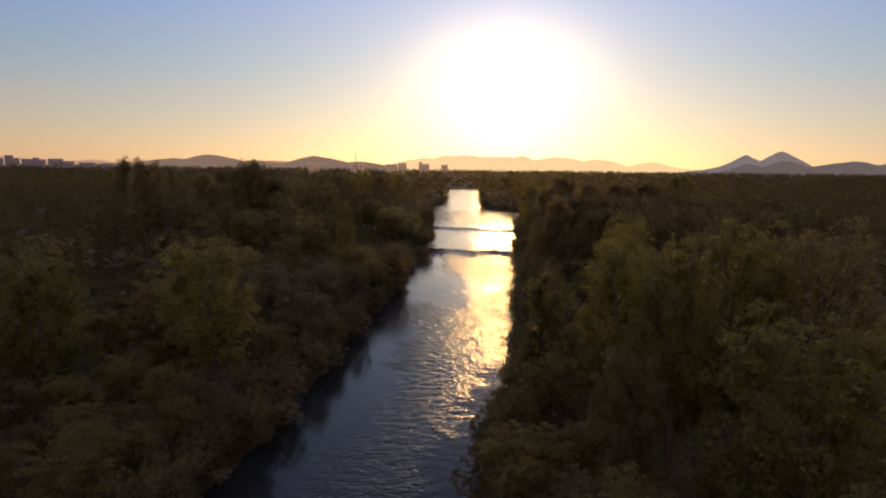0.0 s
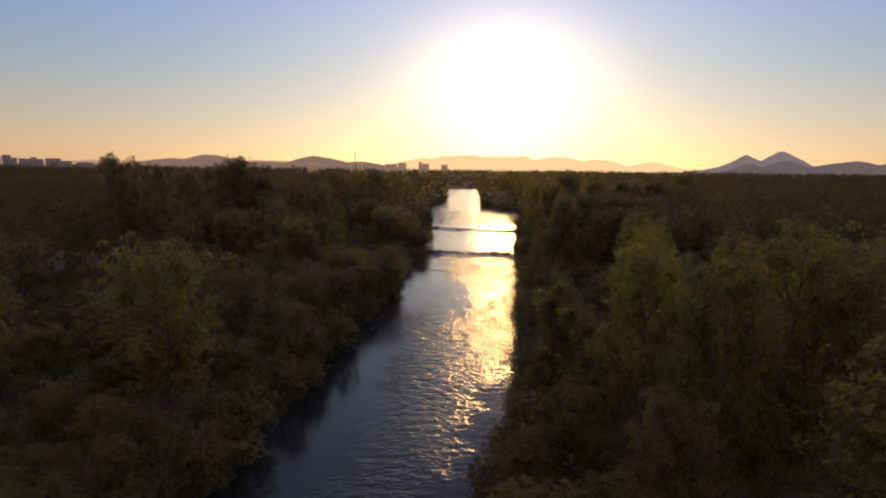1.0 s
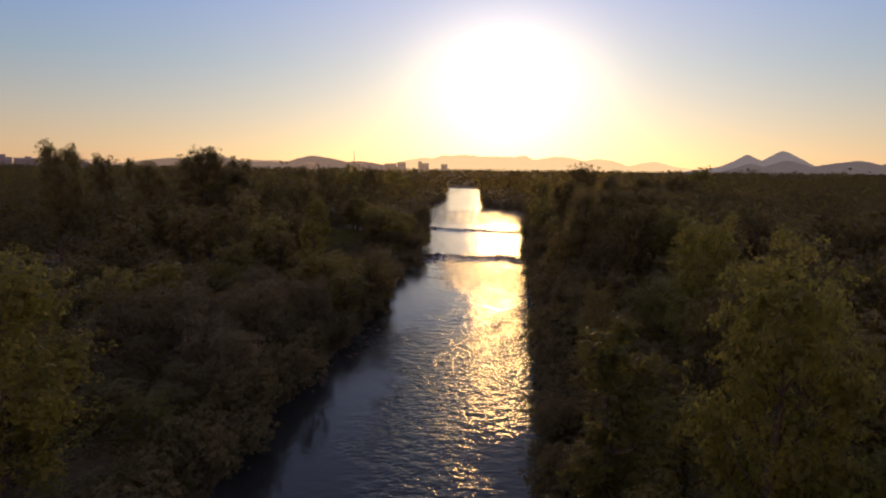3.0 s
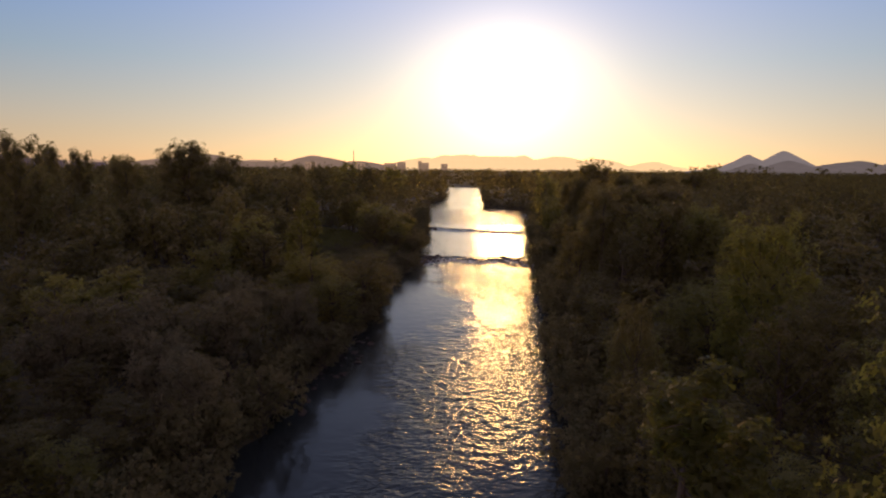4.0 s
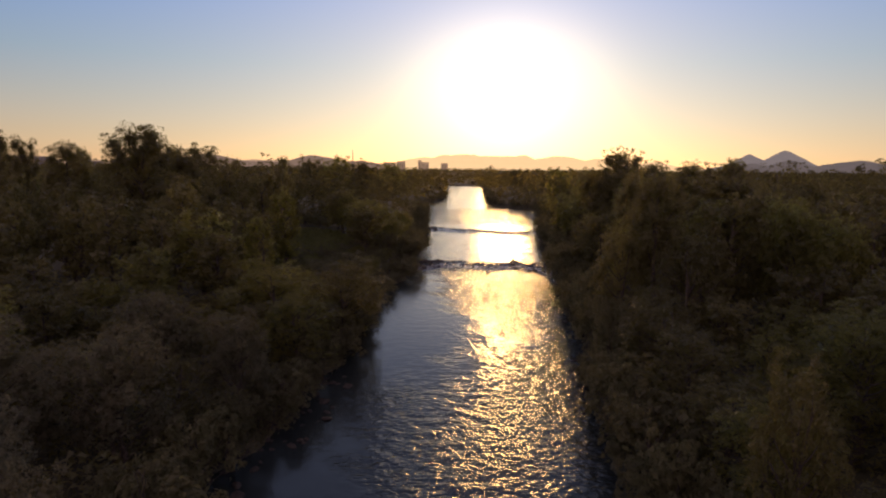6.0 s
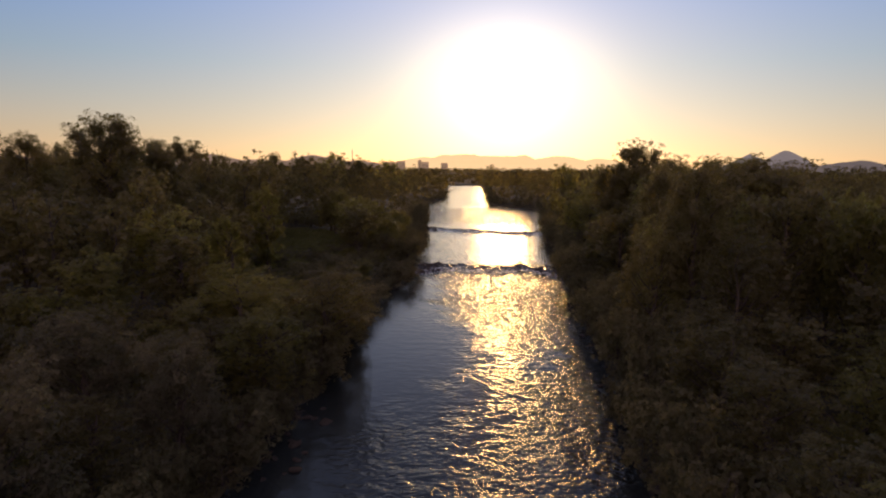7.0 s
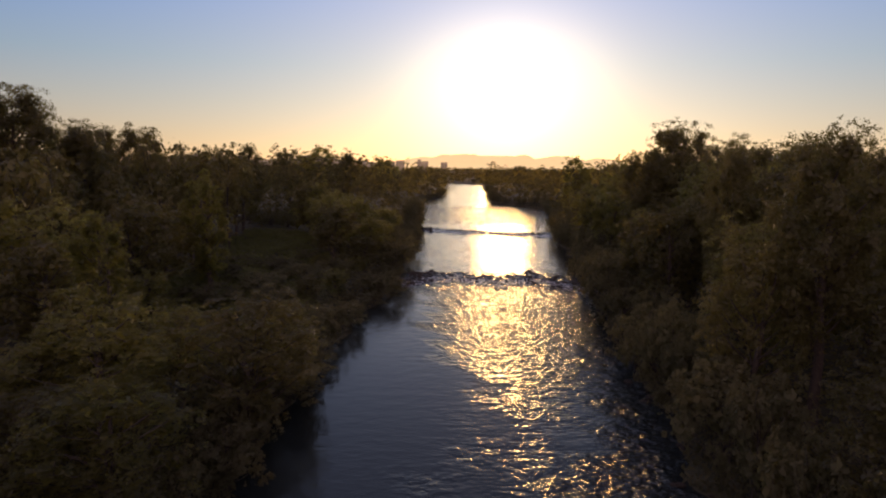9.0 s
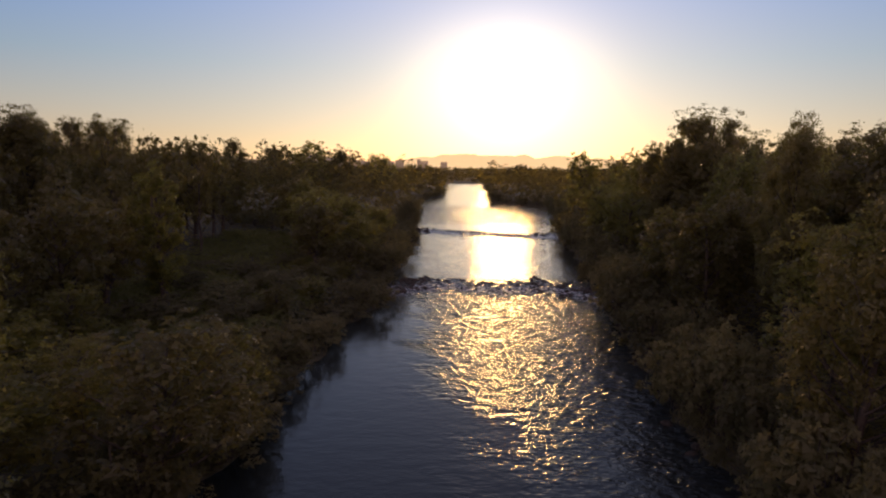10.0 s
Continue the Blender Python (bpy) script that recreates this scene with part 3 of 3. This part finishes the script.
def tree_height(rng, side, depth, y):
    """Height of a tree of the wood by its place: low by the one bank, a tall wall along the other."""
    if side < 0:
        if y < 106:
            return rng.uniform(4.8, 7.4) if depth < 16 else rng.uniform(7, 11) if depth < 32 else rng.uniform(10.5, 14.5)
        if 112 < y < 152 and depth < 11:
            return rng.uniform(3.2, 4.8)
        h = rng.uniform(6, 8.5) if depth < 9 or (y < 135 and depth < 15) else rng.uniform(10, 13.5) if depth < 22 else rng.uniform(13, 17)
        return h + (2.5 if y > 150 and depth > 25 else 0)
    if y < 95:
        return rng.uniform(6.5, 10) if depth < 10 else rng.uniform(8, 12.5) if depth < 26 else rng.uniform(11, 15)
    h = rng.uniform(10.5, 13) if depth < 6 else rng.uniform(12.5, 15.5)
    return h + (1.6 if y > 90 and depth > 9 else 0) + (1.0 if y > 150 else 0)


WOOD_Y, WOOD_DEPTH = 190, 48


def build_wood():
    """The wood on both banks: full trees near the river, lighter ones behind."""
    rng = random.Random(3)
    light = 0
    for near in (True, False):
        for _ in range(6000):
            y = rng.uniform(8, WOOD_Y)
            side = rng.choice((-1, 1))
            edge = float(left_bank(y) if side < 0 else right_bank(y))
            depth = rng.uniform(3.6, 20) if near else rng.uniform(18, WOOD_DEPTH)
            x = edge + side * depth
            h = tree_height(rng, side, depth, y)
            r = min(rng.uniform(2.7, 4.3), 0.34 * h)
            if abs(x) > 0.78 * (y + 12) or not free(x, y, r, 0.72):
                continue
            close = (abs(x) < 30 and y < 92 and depth < (17 if side > 0 else 12)) or (y < 125 and depth < 8)
            key = "near%d" % rng.randrange(4) if close else "broad%d" % rng.randrange(4) if near else "wood%d" % rng.randrange(3)
            light += key[:4] == "wood"
            if light > 295:
                return
            put(key, x, y, h, r)
            taken.append((x, y, r))


build_wood()


def build_bank_shrubs():
    rng = random.Random(8)
    for side in (-1, 1):
        y = 30.0
        while y < 430:
            edge = float(left_bank(y) if side < 0 else right_bank(y))
            r = rng.uniform(2.0, 3.4)
            h = rng.uniform(3.2, 5.6) + (1.5 if side > 0 and y > 70 else 0) - (1.5 if side < 0 and 112 < y < 155 else 0)
            if side < 0 and 283 < y < 334:
                h *= 0.4
            put("shrub%d" % rng.randrange(3) if y < 165 else "light_shrub%d" % rng.randrange(2), edge + side * rng.uniform(-0.2, 1.0) if side < 0 else edge + rng.uniform(0.4, 1.7), y, h, r)
            y += rng.uniform(1.7, 3.2) * (1 + y / 150)


build_bank_shrubs()
for x, y, h, r in ((-8.6, 106.5, 9.0, 4.2), (-15.0, 103, 9.4, 4.0), (-11.4, 97, 7.4, 3.4), (-8.6, 113, 6.6, 2.8), (-9.4, 119, 5.4, 2.6), (-5.2, 226, 8.5, 4.0), (-4.8, 219, 7.0, 3.0), (8.2, 53, 5.6, 2.0), (6.4, 44, 7.2, 2.4), (5.2, 38.5, 7.6, 2.3), (4.6, 33, 7.0, 2.2),
                   (-30, 196, 5.0, 3.2), (-34, 199, 5.6, 3.4), (-31, 204, 6.0, 3.6), (-36, 206, 6.2, 3.6), (-28, 209, 6.0, 3.4), (-33, 212, 6.4, 3.6), (-39, 200, 5.6, 3.4),
                   (29.4, 221, 3.6, 1.8), (25.2, 190, 3.8, 1.8), (21.6, 160, 3.2, 1.5), (17.0, 119, 3.0, 1.3), (13.2, 96, 2.8, 1.2),
                   (33.0, 232, 4.2, 2.2), (35.5, 246, 4.4, 2.6), (36.5, 258, 3.6, 1.8), (37.5, 268, 4.4, 2.4),
                   (-24, 142, 4.5, 4.0), (-18, 138, 4.0, 3.6), (-21, 131, 4.2, 3.6), (-15, 132, 3.8, 3.2), (-14, 143, 4.4, 3.4), (-20, 151, 3.6, 3.4), (-26, 154, 3.4, 3.2), (-22, 163, 3.0, 3.2), (-17, 159, 3.6, 3.0)):
    put("near%d" % (int(y) % 4) if h > 6.5 and y < 120 else "shrub%d" % (int(x * 7 + y) % 3), x, y, h, r)
for i in range(26):
    a = i * 2.4
    put("shrub%d" % (i % 3), -57 + 14 * math.sqrt(i / 26) * math.cos(a), 92 + 14 * math.sqrt(i / 26) * math.sin(a), 4.6, 3.4)


# ---- distant woods, past counting ----
def build_far_woods(name, label, mat, seed, bands):
    rng = np.random.default_rng(seed)
    chunks = []
    for y0, y1, n, per, leaf in bands:
        y = rng.uniform(y0, y1, n * 4)
        x = rng.uniform(-0.8, 0.8, n * 4) * (y + 8)
        out = np.maximum(left_bank(np.minimum(y, 900)) - x, x - right_bank(np.minimum(y, 900)))
        ok = (out > np.where(y < WOOD_Y, WOOD_DEPTH, np.where(y < 235, 3.5, 1.0))) | (y > 600)
        ok &= ~(((x + 28) / 5) ** 2 + ((y - 184) / 7) ** 2 < 1)
        ok &= ~((x > -24) & (x < 0) & (y > 285) & (y < 336))
        x, y, out = x[ok][:n], y[ok][:n], out[ok][:n]
        big = 1 + np.clip(y - 205, 0, None) / 1400
        h = 10.0 + 3.0 * np.sin(x * 0.021 + 1) * np.sin(y * 0.017) + rng.uniform(-0.5, 6.5, len(x)) - 3.0 * (1 - np.clip(out / 10, 0, 1))
        h = h + 2.0 * ((y > 150) & (y < 300))
        h = np.where(rng.random(len(x)) < 0.08, h + 3.5, h)
        h = np.where((y > 540) & (y < 1000) & (np.abs(x - 20 - 0.06 * (y - 540)) < 70), h * 0.55, h)
        r = rng.uniform(2.9, 5.4, len(x)) * big
        # each crown is a dome of tufts, so that it shades itself like the near ones
        tufts, tuft_leaves = max(5, int(per ** 0.5 * 1.1)), max(4, int(per ** 0.5 * 0.9))
        for k in range(tufts):
            d = unit(rng.normal(size=(len(x), 3)) + np.array((0, -0.2, 0.45)))
            e = 0.70 + 0.28 * rng.random(len(x))
            c = np.stack([x + d[:, 0] * r * e, y + d[:, 1] * r * e, 1.5 + h * 0.5 + d[:, 2] * (h * 0.5 - 1.2) * e], 1)
            cr = r * rng.uniform(0.22, 0.40, len(x))
            for m in range(tuft_leaves):
                dd = unit(0.8 * rng.normal(size=(len(x), 3)) + 0.7 * d + np.array((0, 0, 0.5)))
                p = c + dd * (cr * (0.6 + 0.4 * rng.random(len(x))))[:, None] * np.array((1, 1, 0.7))
                chunks.append(leaves(rng, p, dd, leaf, 0.62))
    v, f = join(chunks)
    tagged(new(name, mesh_from(name, v, f, [mat])), label, "woods", kind="stuff")


build_far_woods("woods", "dark dense woods behind the riverside trees", FAR_LEAF, 77, ((40, WOOD_Y, 360, 230, 0.36), (WOOD_Y, 345, 1000, 260, 0.32)))
build_far_woods("distant_woods", "dark woods stretching over the plain towards the horizon", FAR_LEAF, 78,
                ((345, 620, 1400, 130, 0.58), (620, 1300, 1500, 80, 1.0), (1300, 3600, 1500, 40, 2.0)))


# ---- hills on the horizon ----
def hill(name, label, y, x0, x1, height, mat, seed):
    """A ridge across the view at distance y: height is a function of x."""
    rng = np.random.default_rng(seed)
    xs = np.linspace(x0, x1, 240)
    ph = rng.uniform(0, 6.28, 8)
    rough = sum(np.sin(xs / s + p) * s * 0.035 for s, p in zip((160, 97, 61, 40, 27, 18, 12, 8), ph))
    fade = step(0, 0.06, (xs - x0) / (x1 - x0)) * step(0, 0.06, (x1 - xs) / (x1 - x0))
    top = np.maximum(0, height(xs) * (1 + 0.004 * rough) + 0.6 * rough * fade)
    rows = []
    for k, (dy, s) in enumerate(((-420, 0.0), (-300, 0.18), (-180, 0.5), (-80, 0.8), (0, 1.0), (160, 0.6), (300, 0.0))):
        rows.append(np.stack([xs, np.full_like(xs, y + dy), -2 + top * s * (1 + 0.06 * np.sin(xs / 45 + k * 2) * (s < 1))], 1))
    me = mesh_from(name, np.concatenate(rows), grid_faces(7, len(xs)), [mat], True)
    tagged(new(name, me), label, "hills", kind="structure")


def bump(x, c, w, h, p=2.0):
    return h * np.exp(-np.abs((x - c) / w) ** p)


# each ridge's emission holds the haze before it, strongest under the sun
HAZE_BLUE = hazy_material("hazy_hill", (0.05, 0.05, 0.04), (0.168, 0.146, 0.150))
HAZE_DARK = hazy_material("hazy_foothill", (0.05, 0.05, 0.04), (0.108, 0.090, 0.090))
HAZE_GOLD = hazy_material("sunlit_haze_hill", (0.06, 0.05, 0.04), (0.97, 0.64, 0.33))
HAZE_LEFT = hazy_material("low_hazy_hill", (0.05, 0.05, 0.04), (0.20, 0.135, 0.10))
HAZE_PALE = hazy_material("pale_haze_ridge", (0.06, 0.06, 0.05), (0.42, 0.27, 0.17))
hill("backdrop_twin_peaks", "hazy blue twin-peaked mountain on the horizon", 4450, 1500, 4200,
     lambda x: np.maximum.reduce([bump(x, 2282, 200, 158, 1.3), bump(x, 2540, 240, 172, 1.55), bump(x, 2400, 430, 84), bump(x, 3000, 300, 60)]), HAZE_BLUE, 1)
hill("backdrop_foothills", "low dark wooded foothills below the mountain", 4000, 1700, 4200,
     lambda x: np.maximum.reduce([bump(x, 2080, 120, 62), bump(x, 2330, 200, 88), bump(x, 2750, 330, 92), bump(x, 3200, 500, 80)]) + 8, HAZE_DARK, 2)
hill("backdrop_golden_ridge", "long ridge with a golden haze glow beneath the setting sun", 4700, -700, 2200,
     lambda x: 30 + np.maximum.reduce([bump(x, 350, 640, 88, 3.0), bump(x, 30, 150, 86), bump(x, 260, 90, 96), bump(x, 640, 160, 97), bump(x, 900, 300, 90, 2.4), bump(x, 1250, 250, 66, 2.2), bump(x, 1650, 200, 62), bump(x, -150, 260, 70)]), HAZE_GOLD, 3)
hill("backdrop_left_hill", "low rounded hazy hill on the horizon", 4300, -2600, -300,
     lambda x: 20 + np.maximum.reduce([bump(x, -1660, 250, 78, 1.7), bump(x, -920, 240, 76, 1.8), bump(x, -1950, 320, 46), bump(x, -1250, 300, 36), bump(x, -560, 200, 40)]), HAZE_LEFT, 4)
hill("backdrop_far_plain", "far ridge, pale with glowing haze, over the hazy plain", 4800, -4400, -300,
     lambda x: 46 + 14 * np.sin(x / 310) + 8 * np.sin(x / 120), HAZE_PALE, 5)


# ---- stones ----
def rock_meshes():
    out = []
    for i in range(5):
        rng = random.Random(90 + i)
        bm = bmesh.new()
        bmesh.ops.create_icosphere(bm, subdivisions=2, radius=1.0)
        off = Vector((rng.uniform(0, 50), rng.uniform(0, 50), rng.uniform(0, 50)))
        for v in bm.verts:
            n = noise.noise(v.co * 0.9 + off) * 0.45 + noise.noise(v.co * 2.2 + off) * 0.2
            v.co *= 1 + n
            v.co.x *= 1.25
            v.co.z *= 0.62
        me = bpy.data.meshes.new("rock")
        bm.to_mesh(me); bm.free()
        me.materials.append(ROCK)
        out.append(me)
    return out


ROCKS = rock_meshes()


def lay_rocks(name, label, spots):
    """A bed of loose stones: one thing, each stone a part."""
    root = tagged(new(name), label, "rocks", kind="structure")
    rng = random.Random(len(spots))
    for x, y, z, s in spots:
        ob = new("rock", ROCKS[rng.randrange(5)])
        ob.parent = root
        ob.matrix_basis = pose(x, y, z, rng.uniform(-15, 15), rng.uniform(-15, 15), rng.uniform(0, 360)) @ Matrix.Diagonal((s, s * rng.uniform(0.7, 1), s * rng.uniform(0.7, 1.1), 1))


def sill_spots(seed, sill, x0, x1, n, right_extra):
    rng = random.Random(seed)
    spots = []
    for i in range(n):
        x = x0 + (x1 - x0) * (i + rng.random()) / n
        y = float(sill(x)) + rng.uniform(-1.6, 0.9)
        spots.append((x, y, float(water_level(x, y)) - 0.1, rng.uniform(0.18, 0.44)))
    for i in range(right_extra):
        x = x1 - rng.random() ** 1.5 * 7.5
        y = float(sill(x)) + rng.uniform(-6.5, 2.5)
        spots.append((x, y, float(water_level(x, y)) - 0.02, rng.uniform(0.15, 0.45)))
    for i in range(right_extra // 2):
        x = x0 + rng.random() ** 1.5 * 3.5
        y = float(sill(x)) + rng.uniform(-4.5, 2.5)
        spots.append((x, y, float(water_level(x, y)) - 0.02, rng.uniform(0.2, 0.55)))
    return spots


lay_rocks("rock_sill_1", "line of dark wet stones across the river with broken water", sill_spots(1, sill_1, -2.8, 21.5, 84, 60))
lay_rocks("rock_sill_2", "upper line of dark wet stones across the river", sill_spots(2, sill_2, -2.8, 30.0, 64, 26))


def bank_spots(seed, bank, side, y0, y1, n, reach):
    rng = random.Random(seed)
    spots = []
    for i in range(n):
        y = rng.uniform(y0, y1)
        x = float(bank(y)) - side * (rng.random() ** 1.6 * reach - 0.4)
        spots.append((x, y, rng.uniform(-0.08, 0.04), rng.uniform(0.12, 0.36)))
    return spots


lay_rocks("bank_stones_1", "dark stones strewn along the water's edge", bank_spots(3, left_bank, -1, 76, 98, 90, 3.6))
lay_rocks("bank_stones_2", "dark stones and snags at the water's edge under the trees", bank_spots(4, right_bank, 1, 86, 152, 70, 1.4))


# ---- grass and weeds in the open ground ----
def build_grass():
    rng = np.random.default_rng(21)
    chunks = []
    for cx, cy, rad, n in ((-57, 92, 16, 9000), (-28, 184, 6, 3000), (-20, 140, 11, 9000), (-16, 128, 8, 5000)):
        a, q = rng.uniform(0, 6.283, n), rad * np.sqrt(rng.random(n))
        x, y = cx + q * np.cos(a), cy + q * np.sin(a)
        z = ground_height(x, y) + 0.15 + 0.35 * rng.random(n) * (1 + np.sin(x * 0.7) * np.sin(y * 0.6))
        d = np.tile(np.array((0.0, 0.0, 1.0)), (n, 1))
        chunks.append(leaves(rng, np.stack([x, y, z], 1), d, 0.3, 0.35))
    v, f = join(chunks)
    tagged(new("weeds", mesh_from("weeds", v, f, [GRASS])), "tall pale grass and weeds in the clearings", "grass", kind="stuff")


build_grass()


def build_bank_weeds():
    """Reeds and trailing weeds on the slope from the water up to the shrubs."""
    rng = np.random.default_rng(31)
    chunks = []
    for side, bank in ((-1, left_bank), (1, right_bank)):
        n = 26000
        y = 20 + 330 * rng.random(n) ** 1.5
        depth = rng.uniform(-0.5, 4.5, n)
        clump = 0.5 + 0.5 * np.sin(y * 1.3 + depth) * np.sin(y * 0.47 + 1.1 * depth + side)
        x = bank(y) + side * depth
        z = np.maximum(ground_height(x, y), 0.0) + rng.random(n) * (0.35 + 1.1 * clump)
        d = unit(np.stack([np.full(n, -0.5 * side), np.full(n, -0.3), np.full(n, 0.6)], 1))
        chunks.append(leaves(rng, np.stack([x, y, z], 1), d, 0.22 + 0.0, 0.4, droop=-0.6))
    v, f = join(chunks)
    tagged(new("bank_weeds", mesh_from("bank_weeds", v, f, [WILLOW])), "rank weeds and reeds covering the river banks", "weeds", kind="stuff")


build_bank_weeds()


def build_undergrowth():
    """Brambles and saplings that close the ground under the trees."""
    rng = np.random.default_rng(33)
    chunks = []
    for side, bank in ((-1, left_bank), (1, right_bank)):
        n = 30000
        y = 12 + 170 * rng.random(n) ** 1.2
        depth = 2.5 + 30 * rng.random(n) ** 1.3
        lump = np.abs(np.sin(y * 0.55 + 0.3 * depth) * np.sin(depth * 0.6 - 0.2 * y + side))
        x = bank(y) + side * depth
        open_ground = np.zeros(n, bool)
        for a, b, c in CLEAR:
            open_ground |= (x - a) ** 2 + (y - b) ** 2 < c * c
        z = ground_height(x, y) + rng.random(n) ** 0.6 * (0.5 + 2.6 * lump)
        d = unit(np.stack([np.full(n, -0.3 * side), np.full(n, -0.2), np.full(n, 0.9)], 1))
        p = np.stack([x, y, z], 1)[~open_ground]
        chunks.append(leaves(rng, p, d[~open_ground], 0.21, 0.55))
    v, f = join(chunks)
    tagged(new("undergrowth", mesh_from("undergrowth", v, f, [LEAF])), "dark tangled undergrowth beneath the trees", "undergrowth", kind="stuff")


build_undergrowth()


def build_meadow():
    """Rough grass and low weeds on the open ground among the trees."""
    rng = np.random.default_rng(35)
    chunks = []
    for a, b, c in CLEAR:
        n = int(95 * c * c)
        rad, ang = 1.08 * c * np.sqrt(rng.random(n)), rng.uniform(0, 6.283, n)
        x, y = a + rad * np.cos(ang), b + rad * np.sin(ang)
        ok = x < left_bank(y) - 1.5
        x, y = x[ok], y[ok]
        tuft = 0.5 + 0.5 * np.sin(x * 1.1 + 0.6 * y) * np.sin(y * 0.9 - 0.4 * x)
        p = np.stack([x, y, ground_height(x, y) + 0.1 + rng.random(len(x)) * (0.25 + 0.9 * tuft)], 1)
        chunks.append(leaves(rng, p, np.tile(unit(np.array([[0.0, -0.3, 0.9]])), (len(x), 1)), 0.20, 0.5))
    v, f = join(chunks)
    tagged(new("meadow_grass", mesh_from("meadow_grass", v, f, [MEADOW])), "rough green grass on open ground among the trees", "grass", kind="stuff")


build_meadow()


# ---- the town and the mast, far off ----
def concrete_material(name, air):
    m, N, L, bsdf, out = material(name)
    tc, n = N("ShaderNodeTexCoord"), N("ShaderNodeTexNoise")
    L(tc.outputs["Object"], n.inputs[0])
    n.inputs["Scale"].default_value, n.inputs["Detail"].default_value = 0.2, 6.0
    r = ramp(N, ((0.3, (0.06, 0.055, 0.06)), (0.7, (0.11, 0.10, 0.105))))
    L(n.outputs[0], r.inputs[0]); L(r.outputs[0], bsdf.inputs["Base Color"])
    bsdf.inputs["Roughness"].default_value = 0.9
    bsdf.inputs["Emission Color"].default_value = (*air, 1)   # glow painted in for the lit air before the far town
    bsdf.inputs["Emission Strength"].default_value = 1.0
    return m


CONCRETE = concrete_material("hazy_concrete", (0.050, 0.036, 0.040))
GOLD_CONCRETE = concrete_material("sunlit_hazy_concrete", (0.26, 0.165, 0.095))


def box_mesh(name, w, d, h, mat, bevel=0.15):
    bm = bmesh.new()
    bmesh.ops.create_cube(bm, size=1.0)
    for v in bm.verts:
        v.co = Vector((v.co.x * w, v.co.y * d, (v.co.z + 0.5) * h))
    bmesh.ops.bevel(bm, geom=bm.edges[:], offset=bevel, segments=1, affect="EDGES")
    me = bpy.data.meshes.new(name)
    bm.to_mesh(me); bm.free()
    me.materials.append(mat)
    return me


# dark panes with a faint haze glow put in, no lit rooms
GLASS = hazy_material("far_window", (0.03, 0.03, 0.035), (0.040, 0.030, 0.034))


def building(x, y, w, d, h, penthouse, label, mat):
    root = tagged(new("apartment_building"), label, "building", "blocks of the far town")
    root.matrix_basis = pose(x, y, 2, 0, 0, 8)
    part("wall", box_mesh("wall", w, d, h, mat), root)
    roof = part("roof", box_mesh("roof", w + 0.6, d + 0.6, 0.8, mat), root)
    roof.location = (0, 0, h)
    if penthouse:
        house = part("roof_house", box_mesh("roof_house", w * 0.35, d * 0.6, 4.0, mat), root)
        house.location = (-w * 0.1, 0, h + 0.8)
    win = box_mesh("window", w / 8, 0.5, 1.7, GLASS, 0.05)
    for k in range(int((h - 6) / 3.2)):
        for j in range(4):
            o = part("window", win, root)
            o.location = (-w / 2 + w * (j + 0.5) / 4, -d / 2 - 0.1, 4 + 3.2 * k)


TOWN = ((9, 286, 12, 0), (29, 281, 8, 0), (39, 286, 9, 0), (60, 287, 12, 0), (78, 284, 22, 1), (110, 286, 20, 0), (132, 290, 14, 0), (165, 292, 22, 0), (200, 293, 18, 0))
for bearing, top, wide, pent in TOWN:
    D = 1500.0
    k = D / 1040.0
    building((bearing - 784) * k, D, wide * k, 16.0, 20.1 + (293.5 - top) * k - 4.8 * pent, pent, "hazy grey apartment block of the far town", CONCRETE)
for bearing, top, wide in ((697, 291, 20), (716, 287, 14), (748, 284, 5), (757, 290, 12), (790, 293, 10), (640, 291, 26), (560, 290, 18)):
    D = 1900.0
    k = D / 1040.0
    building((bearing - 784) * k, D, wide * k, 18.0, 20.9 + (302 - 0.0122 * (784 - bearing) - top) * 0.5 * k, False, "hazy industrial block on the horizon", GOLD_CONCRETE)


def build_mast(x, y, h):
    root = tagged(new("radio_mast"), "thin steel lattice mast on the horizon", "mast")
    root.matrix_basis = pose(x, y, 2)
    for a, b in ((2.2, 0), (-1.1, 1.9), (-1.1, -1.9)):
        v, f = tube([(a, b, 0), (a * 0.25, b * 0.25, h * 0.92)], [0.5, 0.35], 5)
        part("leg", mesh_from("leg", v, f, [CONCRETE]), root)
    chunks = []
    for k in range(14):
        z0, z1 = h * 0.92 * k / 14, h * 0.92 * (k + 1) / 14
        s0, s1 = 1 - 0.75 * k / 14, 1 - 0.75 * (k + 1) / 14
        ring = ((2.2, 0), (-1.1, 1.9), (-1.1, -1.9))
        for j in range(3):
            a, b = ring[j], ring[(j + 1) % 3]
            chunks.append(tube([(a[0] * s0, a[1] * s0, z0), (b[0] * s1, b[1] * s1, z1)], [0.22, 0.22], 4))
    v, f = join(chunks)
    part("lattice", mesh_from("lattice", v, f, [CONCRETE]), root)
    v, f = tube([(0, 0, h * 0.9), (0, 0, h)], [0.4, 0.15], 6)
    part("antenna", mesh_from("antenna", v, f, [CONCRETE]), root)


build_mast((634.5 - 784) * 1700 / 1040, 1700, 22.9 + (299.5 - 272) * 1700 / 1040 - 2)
